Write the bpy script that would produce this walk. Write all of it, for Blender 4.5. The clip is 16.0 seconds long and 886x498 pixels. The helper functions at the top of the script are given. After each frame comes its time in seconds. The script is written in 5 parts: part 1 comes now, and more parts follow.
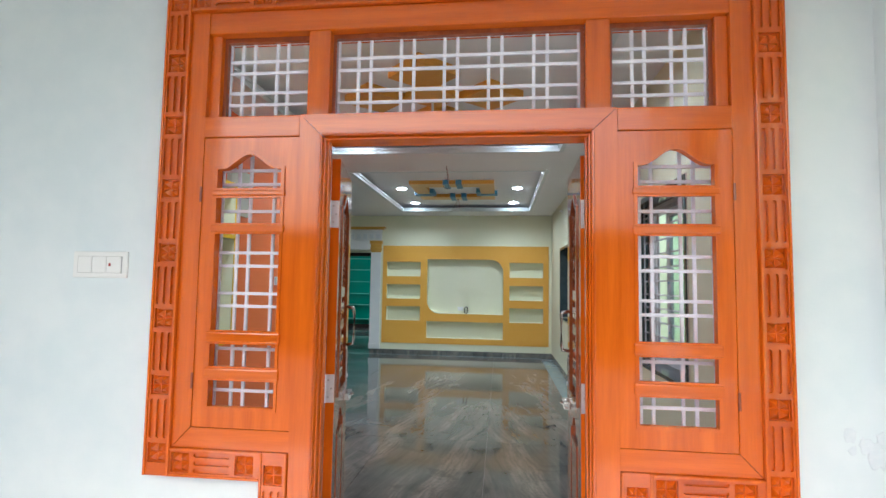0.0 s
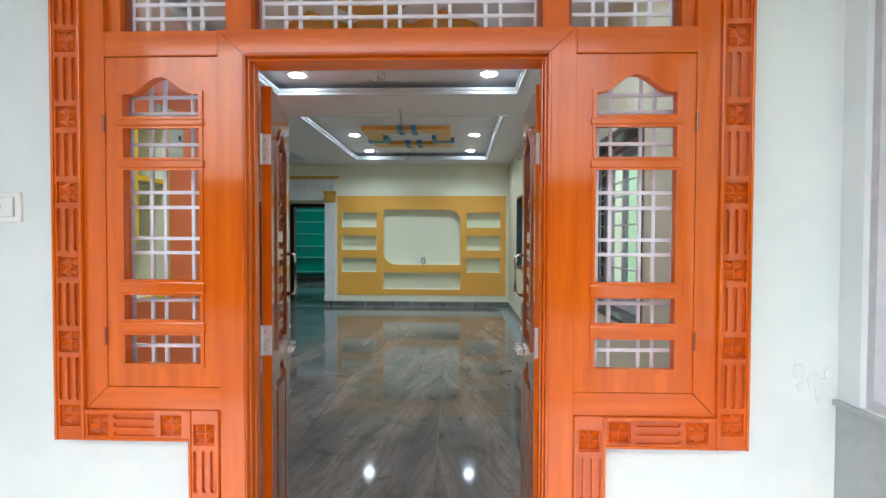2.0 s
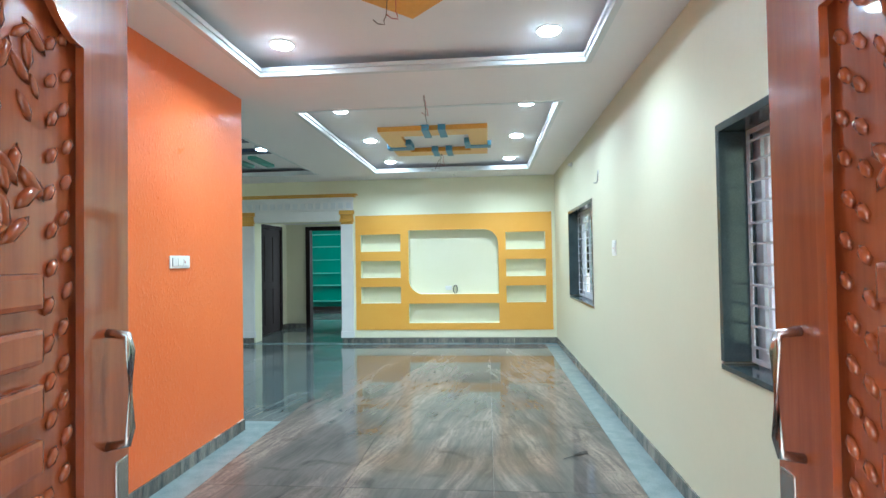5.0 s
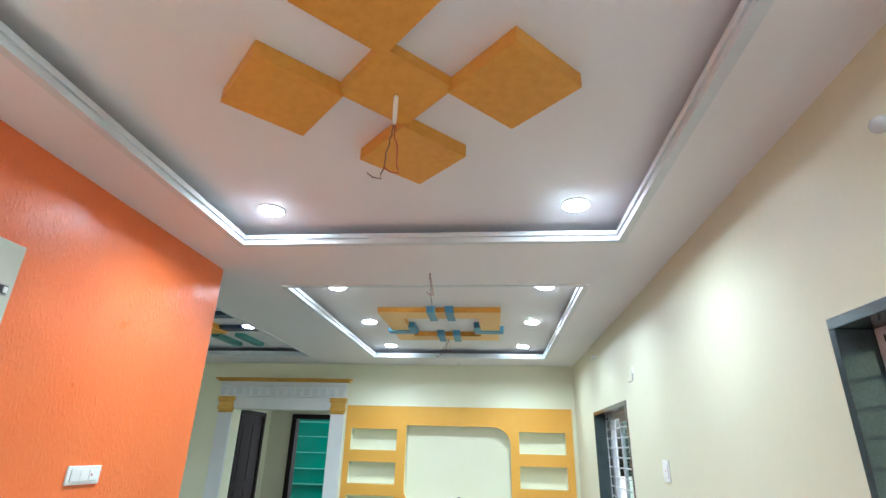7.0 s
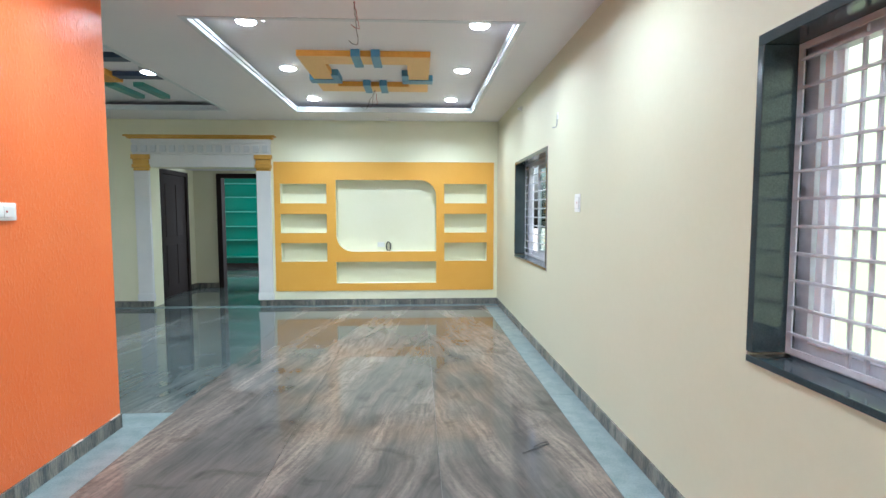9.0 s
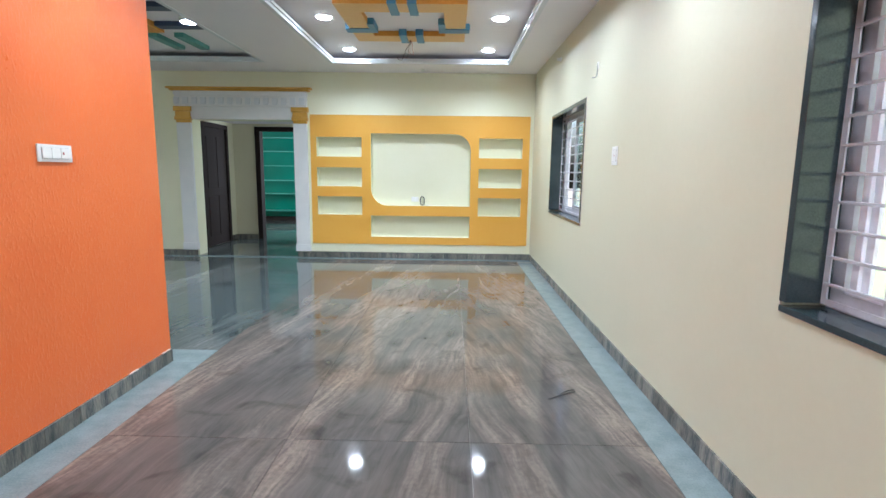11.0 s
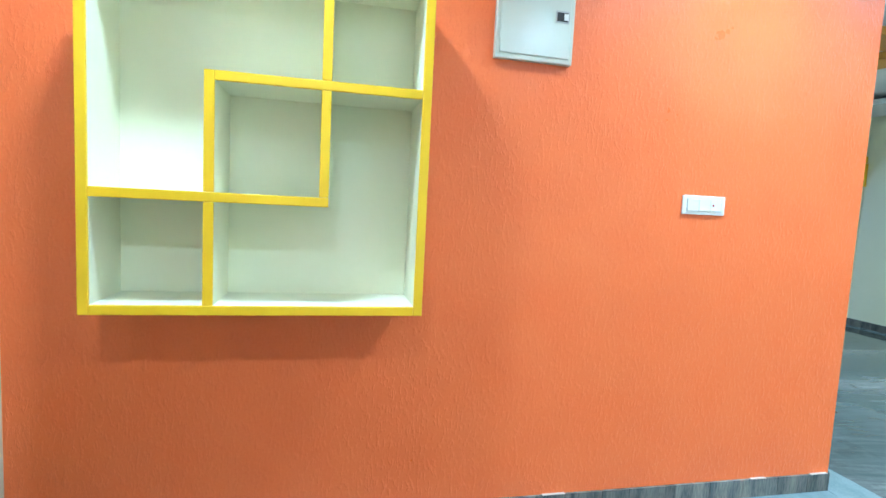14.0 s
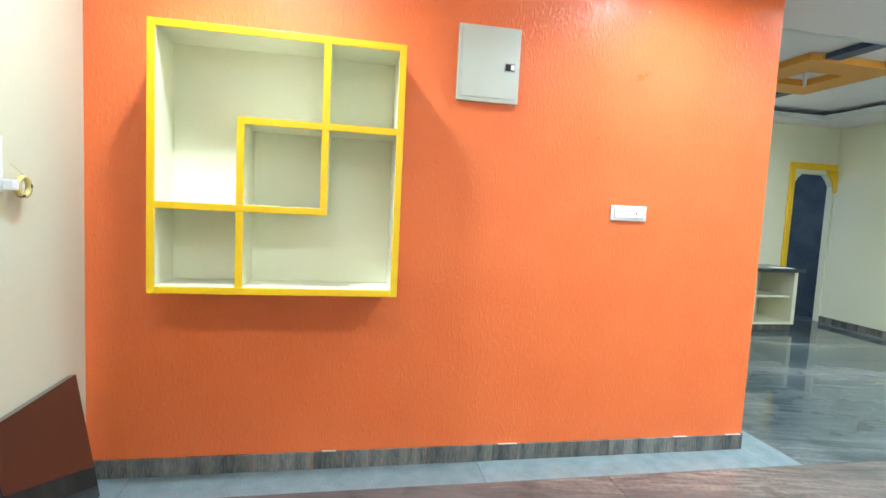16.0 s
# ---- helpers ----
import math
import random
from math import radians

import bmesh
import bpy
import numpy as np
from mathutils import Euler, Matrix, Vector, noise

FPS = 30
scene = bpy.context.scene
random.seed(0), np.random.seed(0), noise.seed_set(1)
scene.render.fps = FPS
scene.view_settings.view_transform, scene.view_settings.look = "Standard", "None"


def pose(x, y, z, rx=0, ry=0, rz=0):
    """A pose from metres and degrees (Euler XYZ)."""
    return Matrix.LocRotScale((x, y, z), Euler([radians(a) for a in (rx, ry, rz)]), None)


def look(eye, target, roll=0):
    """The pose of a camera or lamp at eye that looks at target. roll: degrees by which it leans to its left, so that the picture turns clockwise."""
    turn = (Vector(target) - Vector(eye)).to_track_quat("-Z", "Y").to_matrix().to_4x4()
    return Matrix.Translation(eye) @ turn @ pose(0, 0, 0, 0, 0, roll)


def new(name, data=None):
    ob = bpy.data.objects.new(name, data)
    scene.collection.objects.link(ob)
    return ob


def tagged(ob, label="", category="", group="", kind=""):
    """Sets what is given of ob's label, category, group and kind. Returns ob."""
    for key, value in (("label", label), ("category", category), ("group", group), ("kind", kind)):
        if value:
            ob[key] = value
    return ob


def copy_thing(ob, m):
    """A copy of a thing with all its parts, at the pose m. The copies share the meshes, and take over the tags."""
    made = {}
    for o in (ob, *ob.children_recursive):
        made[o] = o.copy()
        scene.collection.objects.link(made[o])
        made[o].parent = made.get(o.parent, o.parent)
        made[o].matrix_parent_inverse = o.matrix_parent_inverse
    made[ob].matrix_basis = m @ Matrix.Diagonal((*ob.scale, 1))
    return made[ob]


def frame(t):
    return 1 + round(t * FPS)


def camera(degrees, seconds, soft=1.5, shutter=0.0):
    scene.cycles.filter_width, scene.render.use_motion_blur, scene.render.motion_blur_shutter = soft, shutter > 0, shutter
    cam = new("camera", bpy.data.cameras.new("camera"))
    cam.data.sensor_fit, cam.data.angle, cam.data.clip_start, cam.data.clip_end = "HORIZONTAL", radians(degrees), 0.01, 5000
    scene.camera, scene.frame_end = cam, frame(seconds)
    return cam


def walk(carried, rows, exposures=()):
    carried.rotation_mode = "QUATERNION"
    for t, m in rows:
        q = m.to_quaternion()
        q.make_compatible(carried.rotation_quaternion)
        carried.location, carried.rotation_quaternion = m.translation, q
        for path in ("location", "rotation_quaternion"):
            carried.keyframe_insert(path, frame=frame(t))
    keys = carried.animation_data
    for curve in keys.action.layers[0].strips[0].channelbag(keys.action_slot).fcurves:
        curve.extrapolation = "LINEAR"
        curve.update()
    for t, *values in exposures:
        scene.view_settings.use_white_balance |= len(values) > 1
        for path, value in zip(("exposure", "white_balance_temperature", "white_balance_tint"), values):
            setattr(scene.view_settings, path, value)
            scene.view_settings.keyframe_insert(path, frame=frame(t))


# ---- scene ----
cam = camera(82.3, 16.0)
PATH = [
    (0, (0.116, -0.243, 1.523), (-0.109, 1.739, 1.661), 0.9),
    (0.5, (0.118, -0.243, 1.522), (-0.065, 1.746, 1.634), 0.9),
    (1, (0.121, -0.255, 1.520), (0.013, 1.741, 1.587), 0.8),
    (1.5, (0.103, -0.250, 1.503), (0.053, 1.750, 1.508), 0.4),
    (2, (0.150, -0.079, 1.482), (0.087, 1.920, 1.434), 0.2),
    (2.5, (0.178, 0.173, 1.469), (0.097, 2.169, 1.393), 0.3),
    (3, (0.106, 0.422, 1.488), (0.038, 2.419, 1.404), -0.1),
    (3.2, (0.062, 0.512, 1.502), (0.000, 2.509, 1.425), -0.3),
    (5.3, (-0.033, 1.595, 1.521), (-0.218, 3.583, 1.629), -0.7),
    (5.5, (-0.048, 1.661, 1.535), (-0.230, 3.644, 1.727), -0.3),
    (6, (-0.057, 1.867, 1.596), (-0.250, 3.802, 2.062), 0.4),
    (6.5, (-0.036, 2.142, 1.677), (-0.251, 3.998, 2.390), 1.6),
    (6.7, (-0.052, 2.190, 1.689), (-0.257, 4.041, 2.446), 1.7),
    (7, (-0.071, 2.227, 1.697), (-0.264, 4.075, 2.436), 1.6),
    (7.5, (-0.113, 2.283, 1.668), (-0.280, 4.216, 2.151), 0.9),
    (8, (-0.143, 2.320, 1.585), (-0.282, 4.307, 1.759), 0.7),
    (8.5, (-0.141, 2.307, 1.536), (-0.162, 4.307, 1.494), -0.4),
    (8.7, (-0.129, 2.310, 1.528), (-0.049, 4.307, 1.441), -0.4),
    (10.8, (-0.122, 2.225, 1.464), (0.012, 4.197, 1.160), 0.6),
    (11, (-0.118, 2.259, 1.457), (-0.150, 4.236, 1.155), 0.7),
    (11.5, (-0.106, 2.418, 1.440), (-0.562, 4.342, 1.135), 0.8),
    (12, (-0.059, 2.603, 1.440), (-0.998, 4.342, 1.132), 1.7),
    (12.5, (-0.219, 2.826, 1.426), (-1.602, 4.247, 1.164), 1.1),
    (13, (-0.306, 2.949, 1.454), (-2.036, 3.931, 1.244), 1.2),
    (13.5, (-0.246, 3.138, 1.460), (-2.146, 3.741, 1.290), 2.1),
    (14, (-0.076, 3.212, 1.470), (-2.022, 3.637, 1.294), 2.9),
    (14.5, (0.155, 3.150, 1.471), (-1.803, 3.500, 1.258), 3.5),
    (15, (0.387, 3.200, 1.476), (-1.575, 3.502, 1.230), 3.6),
    (15.5, (0.512, 3.261, 1.467), (-1.455, 3.546, 1.239), 3.2),
    (16, (0.589, 3.283, 1.508), (-1.368, 3.665, 1.344), 2.9),
]
EXPOSURES = [(0.0, 1.16, 5800, 7), (1.5, 1.12, 5800, 7), (2.5, 1.2, 5750, 5), (3.0, 1.52, 5500, 0), (5.5, 2.04, 5500, 1), (7.0, 2.03, 5700, 5), (8.5, 2.01, 5800, 8), (11.0, 1.95, 5850, 13), (12.5, 2.41, 5950, 14), (13.0, 2.45, 5950, 13), (13.5, 2.42, 4900, -2), (14.1, 2.4, 4950, -3), (14.6, 2.4, 5350, 0), (15.0, 2.42, 5700, 6), (16.0, 2.46, 5800, 7)]
walk(cam, [(t, look(eye, target, roll)) for t, eye, target, roll in PATH], EXPOSURES)
# ---- world, sun and large lights ----
world = bpy.data.worlds.new("sky")
scene.world = world
world.use_nodes = True
wn = world.node_tree.nodes
sky = wn.new("ShaderNodeTexSky")
sky.sky_type = "NISHITA"
sky.sun_disc = False
sky.sun_elevation = radians(48)
sky.sun_rotation = radians(200)
sky.dust_density = 8.0
wn["Background"].inputs["Strength"].default_value = 0.15
world.node_tree.links.new(sky.outputs["Color"], wn["Background"].inputs["Color"])
sun = new("sun", bpy.data.lights.new("sun", "SUN"))
sun.data.energy = 2.4
sun.data.angle = radians(15)
sun.data.color = (1.0, 0.98, 0.95)
sun.matrix_world = look((0, 0, 0), (0.45, 0.6, -0.9))

DOWNLIGHT_POWER = 4.3


def area_lamp(name, m, sx, sy, power, col=(1, 1, 1), shape="RECTANGLE"):
    la = bpy.data.lights.new(name, "AREA")
    if shape == "DISK":
        la.spread = radians(130)
    la.shape, la.size, la.size_y, la.energy, la.color = shape, sx, sy, power, col
    ob = new(name, la)
    ob.matrix_world = m
    return ob


# ---- materials ----
def mat(name, col, col2=None, rough=0.5, metal=0.0, scale=3.0, fine=60.0, stretch=(1, 1, 1), bump=0.0, bscale=150.0, coat=0.0,
        spread=0.35, piece=0.0, spec=0.5, emit=None, power=0.0, sharp=0.0, coat_rough=0.04, coat_ior=1.52):
    """Principled surface: two-scale noise mixes col and col2, roughness wear and fine relief."""
    m = bpy.data.materials.new(name)
    m.use_nodes = True
    nt = m.node_tree
    n, l = nt.nodes, nt.links
    p = n["Principled BSDF"]
    if col2 is None:
        col2 = tuple(c * 0.86 for c in col)
    tc = n.new("ShaderNodeTexCoord")
    mp = n.new("ShaderNodeMapping")
    mp.inputs["Scale"].default_value = stretch
    l.new(tc.outputs["Object"], mp.inputs["Vector"])
    a = n.new("ShaderNodeTexNoise")
    a.inputs["Scale"].default_value = scale
    a.inputs["Detail"].default_value = 5
    b = n.new("ShaderNodeTexNoise")
    b.inputs["Scale"].default_value = fine
    b.inputs["Detail"].default_value = 3
    for t in (a, b):
        l.new(mp.outputs["Vector"], t.inputs["Vector"])
    mx = n.new("ShaderNodeMath")
    mx.operation = "MULTIPLY_ADD"
    mx.inputs[1].default_value = spread
    l.new(b.outputs["Fac"], mx.inputs[0])
    l.new(a.outputs["Fac"], mx.inputs[2])
    r = n.new("ShaderNodeMapRange")
    mid = 0.5 + 0.5 * spread
    r.inputs["From Min"].default_value = mid - 0.26 + 0.2 * sharp
    r.inputs["From Max"].default_value = mid + 0.26 - 0.2 * sharp
    l.new(mx.outputs[0], r.inputs["Value"])
    c = n.new("ShaderNodeMix")
    c.data_type = "RGBA"
    c.inputs["A"].default_value = (*col, 1)
    c.inputs["B"].default_value = (*col2, 1)
    l.new(r.outputs["Result"], c.inputs["Factor"])
    out = c.outputs["Result"]
    if piece:
        oi = n.new("ShaderNodeObjectInfo")
        v = n.new("ShaderNodeMapRange")
        v.inputs["To Min"].default_value = 1 - piece
        v.inputs["To Max"].default_value = 1 + piece
        l.new(oi.outputs["Random"], v.inputs["Value"])
        h = n.new("ShaderNodeHueSaturation")
        l.new(v.outputs["Result"], h.inputs["Value"])
        l.new(out, h.inputs["Color"])
        out = h.outputs["Color"]
    l.new(out, p.inputs["Base Color"])
    rr = n.new("ShaderNodeMapRange")
    rr.inputs["To Min"].default_value = max(0.02, rough * 0.8)
    rr.inputs["To Max"].default_value = min(1, rough * 1.2)
    l.new(a.outputs["Fac"], rr.inputs["Value"])
    l.new(rr.outputs["Result"], p.inputs["Roughness"])
    p.inputs["Metallic"].default_value = metal
    p.inputs["Specular IOR Level"].default_value = spec
    p.inputs["Coat Weight"].default_value = coat
    p.inputs["Coat Roughness"].default_value = coat_rough
    p.inputs["Coat IOR"].default_value = coat_ior
    if bump:
        bt = n.new("ShaderNodeTexNoise")
        bt.inputs["Scale"].default_value = bscale
        bt.inputs["Detail"].default_value = 4
        l.new(mp.outputs["Vector"], bt.inputs["Vector"])
        bp = n.new("ShaderNodeBump")
        bp.inputs["Strength"].default_value = bump
        bp.inputs["Distance"].default_value = 0.004
        l.new(bt.outputs["Fac"], bp.inputs["Height"])
        l.new(bp.outputs["Normal"], p.inputs["Normal"])
    if emit:
        p.inputs["Emission Color"].default_value = (*emit, 1)
        p.inputs["Emission Strength"].default_value = power
    return m


M_PORCH = mat("porch paint", (0.73, 0.80, 0.825), (0.80, 0.85, 0.865), rough=0.35, scale=1.7, fine=9, bump=0.15, bscale=60, sharp=0.7)
M_DADO = mat("grey cement paint", (0.36, 0.41, 0.44), (0.46, 0.50, 0.52), rough=0.7, scale=5, fine=40, bump=0.3, bscale=80)
def orange_paint():
    """Glossy orange texture paint: short slanting brush flakes over a faint mottling."""
    m = mat("orange textured paint", (0.86, 0.172, 0.044), (0.90, 0.212, 0.060), rough=0.30, scale=3.5, fine=90, spread=0.9, sharp=-0.6)
    nt = m.node_tree
    n, l = nt.nodes, nt.links
    tc = n.new("ShaderNodeTexCoord")
    warp = n.new("ShaderNodeTexNoise")
    warp.inputs["Scale"].default_value = 9.0
    l.new(tc.outputs["Object"], warp.inputs["Vector"])
    add = n.new("ShaderNodeVectorMath")
    add.operation = "MULTIPLY_ADD"
    add.inputs[1].default_value = (0.0, 0.03, 0.03)
    l.new(warp.outputs["Color"], add.inputs[0])
    l.new(tc.outputs["Object"], add.inputs[2])
    mp = n.new("ShaderNodeMapping")
    mp.inputs["Rotation"].default_value = (radians(35), 0, 0)
    mp.inputs["Scale"].default_value = (1, 64, 26)
    l.new(add.outputs[0], mp.inputs["Vector"])
    fl = n.new("ShaderNodeTexNoise")
    fl.inputs["Scale"].default_value = 1.0
    fl.inputs["Detail"].default_value = 3
    fl.inputs["Roughness"].default_value = 0.65
    l.new(mp.outputs["Vector"], fl.inputs["Vector"])
    rise = n.new("ShaderNodeMapRange")
    rise.inputs["From Min"].default_value = 0.50
    rise.inputs["From Max"].default_value = 0.72
    l.new(fl.outputs["Fac"], rise.inputs["Value"])
    bp = n.new("ShaderNodeBump")
    bp.inputs["Strength"].default_value = 0.55
    bp.inputs["Distance"].default_value = 0.0032
    l.new(rise.outputs["Result"], bp.inputs["Height"])
    l.new(bp.outputs["Normal"], n["Principled BSDF"].inputs["Normal"])
    return m


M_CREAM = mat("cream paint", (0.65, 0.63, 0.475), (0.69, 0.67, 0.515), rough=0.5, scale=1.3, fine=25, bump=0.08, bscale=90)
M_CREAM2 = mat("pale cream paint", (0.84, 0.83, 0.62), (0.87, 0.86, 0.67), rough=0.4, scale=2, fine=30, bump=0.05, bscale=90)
M_ORANGE = orange_paint()
M_YELLOW = mat("ochre yellow paint", (0.83, 0.42, 0.065), (0.86, 0.47, 0.09), rough=0.38, scale=2, fine=40, bump=0.05)
M_LEMON = mat("bright yellow enamel", (0.92, 0.60, 0.008), (0.87, 0.54, 0.008), rough=0.35, scale=6, fine=50)
M_GOLD = mat("gold paint", (0.62, 0.33, 0.05), (0.72, 0.42, 0.09), rough=0.4, metal=0.25, scale=6, fine=60)
M_WHITE = mat("white plaster paint", (0.80, 0.80, 0.80), (0.74, 0.75, 0.76), rough=0.5, scale=4, fine=60, bump=0.05)
M_CEIL = mat("white ceiling emulsion", (0.82, 0.80, 0.83), (0.85, 0.83, 0.85), rough=0.6, scale=1.1, fine=20, bump=0.04)
M_LIP = mat("white gypsum moulding", (0.72, 0.75, 0.78), (0.66, 0.69, 0.72), rough=0.45, scale=5, fine=60)
M_DIAMOND = mat("glittering ochre paint", (0.70, 0.31, 0.035), (0.80, 0.39, 0.06), rough=0.45, scale=25, fine=220, spread=0.6, bump=0.5, bscale=220)
M_BLUE = mat("blue deco paint", (0.07, 0.25, 0.42), (0.10, 0.31, 0.48), rough=0.45, scale=8, fine=80)
M_DEEP = mat("dark blue deco paint", (0.03, 0.05, 0.10), (0.05, 0.08, 0.14), rough=0.45, scale=8, fine=80)
M_SEA = mat("teal deco paint", (0.08, 0.30, 0.27), (0.11, 0.35, 0.31), rough=0.45, scale=8, fine=80)
M_WOOD = mat("varnished orange teak", (0.77, 0.154, 0.004), (0.58, 0.097, 0.002), rough=0.35, scale=4, fine=30, stretch=(7, 7, 0.4), bump=0.3, bscale=7, coat=1.0, spec=0.0, coat_rough=0.09, coat_ior=1.66)
M_WOODH = mat("varnished orange teak rails", (0.77, 0.154, 0.004), (0.58, 0.097, 0.002), rough=0.35, scale=4, fine=30, stretch=(0.4, 7, 7), bump=0.3, bscale=7, coat=1.0, spec=0.0, coat_rough=0.09, coat_ior=1.66)
M_CARVED = mat("varnished red carved teak", (0.70, 0.124, 0.003), (0.53, 0.080, 0.002), rough=0.3, scale=6, fine=40, bump=0.1, bscale=30, coat=1.0, spec=0.0, coat_rough=0.05, coat_ior=1.75)
M_WOODPALE = mat("yellow paint line", (0.72, 0.55, 0.16), (0.78, 0.40, 0.08), rough=0.35, scale=9, fine=60, coat=0.6)
M_LEAF = mat("varnished red teak leaf", (0.36, 0.082, 0.024), (0.24, 0.048, 0.014), rough=0.2, scale=4, fine=30, stretch=(7, 7, 0.5), bump=0.05, bscale=30, coat=0.8)
M_DARKWOOD = mat("dark brown door wood", (0.018, 0.012, 0.011), (0.026, 0.018, 0.017), spec=0.12, rough=0.7, scale=4, fine=40, stretch=(8, 8, 0.6), bump=0.1, bscale=40)
M_GRANITE = mat("black polished granite", (0.028, 0.042, 0.048), (0.05, 0.07, 0.078), rough=0.16, scale=5, fine=160, spread=0.8)
M_SLAB = mat("dark mirror-polished stone", (0.020, 0.016, 0.015), (0.028, 0.022, 0.020), rough=0.04, scale=5, fine=160, coat=1.0)
M_TILE = mat("grey porch granite", (0.36, 0.355, 0.34), (0.44, 0.43, 0.415), rough=0.3, scale=3, fine=40)
M_SKIRT = mat("dark marbled skirting", (0.075, 0.085, 0.085), (0.24, 0.22, 0.19), rough=0.25, scale=4, fine=45, stretch=(3.5, 3.5, 0.5), spread=0.7, sharp=0.3, piece=0.28)
M_STRIP = mat("blue grey granite border", (0.155, 0.212, 0.226), (0.23, 0.287, 0.30), rough=0.16, scale=9, fine=90, spread=0.7, piece=0.06)
M_GROUT = mat("grey grout", (0.17, 0.16, 0.15), rough=0.8)
M_GRILL = mat("white enamelled steel", (0.86, 0.86, 0.95), (0.80, 0.80, 0.91), rough=0.35, scale=20, fine=90)
M_LILAC = mat("pale grey steel bars", (0.60, 0.60, 0.66), (0.50, 0.50, 0.56), rough=0.35, scale=20, fine=90)
M_UPVC = mat("grey plastic window profile", (0.42, 0.44, 0.50), (0.52, 0.53, 0.58), rough=0.35, scale=14, fine=60)
M_STEEL = mat("stainless steel", (0.62, 0.61, 0.60), (0.5, 0.49, 0.48), rough=0.25, metal=1.0, scale=20, fine=200)
M_PUTTY = mat("white wall putty", (0.76, 0.80, 0.83), (0.70, 0.76, 0.80), rough=0.7, scale=40, fine=150, bump=0.3)
M_SMEAR = mat("dried pale paint", (0.55, 0.42, 0.36), (0.66, 0.62, 0.58), rough=0.6, scale=30, fine=120)
M_HINGE = mat("brushed bright steel", (0.82, 0.84, 0.86), (0.66, 0.68, 0.70), rough=0.42, metal=0.7, scale=25, fine=200)
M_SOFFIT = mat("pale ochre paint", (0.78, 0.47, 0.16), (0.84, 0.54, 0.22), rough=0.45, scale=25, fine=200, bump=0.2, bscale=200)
M_PLASTIC = mat("white switch plastic", (0.88, 0.88, 0.87), (0.85, 0.85, 0.84), rough=0.3, scale=10, fine=100)
M_GREYPL = mat("grey plastic line", (0.45, 0.45, 0.45), rough=0.5)
M_BLACK = mat("black plastic", (0.015, 0.015, 0.016), rough=0.4)
M_BOX = mat("ivory powder coated steel", (0.60, 0.62, 0.54), (0.64, 0.66, 0.58), rough=0.13, scale=5, fine=300, spread=0.4, bump=0.05, bscale=300)
M_TEAL = mat("teal laminate", (0.0, 0.19, 0.14), (0.0, 0.23, 0.175), rough=0.35, scale=2, fine=40)
M_TEALEDGE = mat("pale teal shelf edge", (0.10, 0.42, 0.36), (0.13, 0.47, 0.40), rough=0.4)
M_KITCHEN = mat("blue grey kitchen tile", (0.10, 0.14, 0.19), (0.20, 0.25, 0.31), rough=0.25, scale=3, fine=30)
M_OUT = mat("neighbour wall green cream", (0.40, 0.51, 0.34), (0.46, 0.56, 0.39), rough=0.8, scale=1.5, fine=30, bump=0.2, bscale=60)
M_MIRRORED = mat("dull brown mirrored wall", (0.10, 0.085, 0.07), (0.15, 0.13, 0.10), rough=0.9, scale=2, fine=20, bump=0.3, bscale=30)
M_GROUND = mat("dark earth and cement ground", (0.19, 0.175, 0.15), (0.14, 0.13, 0.11), rough=0.85, scale=1, fine=30, bump=0.3, bscale=40)
M_STICK = mat("dark twig", (0.05, 0.045, 0.04), rough=0.7)
M_WIRE = mat("brown electric wire", (0.10, 0.05, 0.04), (0.16, 0.10, 0.09), rough=0.5)
M_REDWIRE = mat("red electric wire", (0.45, 0.05, 0.05), rough=0.5)
M_TAPE = mat("clear yellow tape", (0.62, 0.50, 0.16), (0.70, 0.60, 0.28), rough=0.2)
M_LAMP = mat("lit diffuser", (0.9, 0.9, 0.9), rough=0.4, emit=(0.86, 0.95, 1.0), power=34.0)
M_BULB = mat("opal lamp glass", (0.62, 0.66, 0.70), rough=0.2)


def glass_material():
    m = bpy.data.materials.new("clear pane glass")
    m.use_nodes = True
    p = m.node_tree.nodes["Principled BSDF"]
    p.inputs["Base Color"].default_value = (0.88, 0.98, 0.94, 1)
    p.inputs["Roughness"].default_value = 0.02
    p.inputs["Transmission Weight"].default_value = 1.0
    p.inputs["IOR"].default_value = 1.05
    return m


M_GLASS = glass_material()


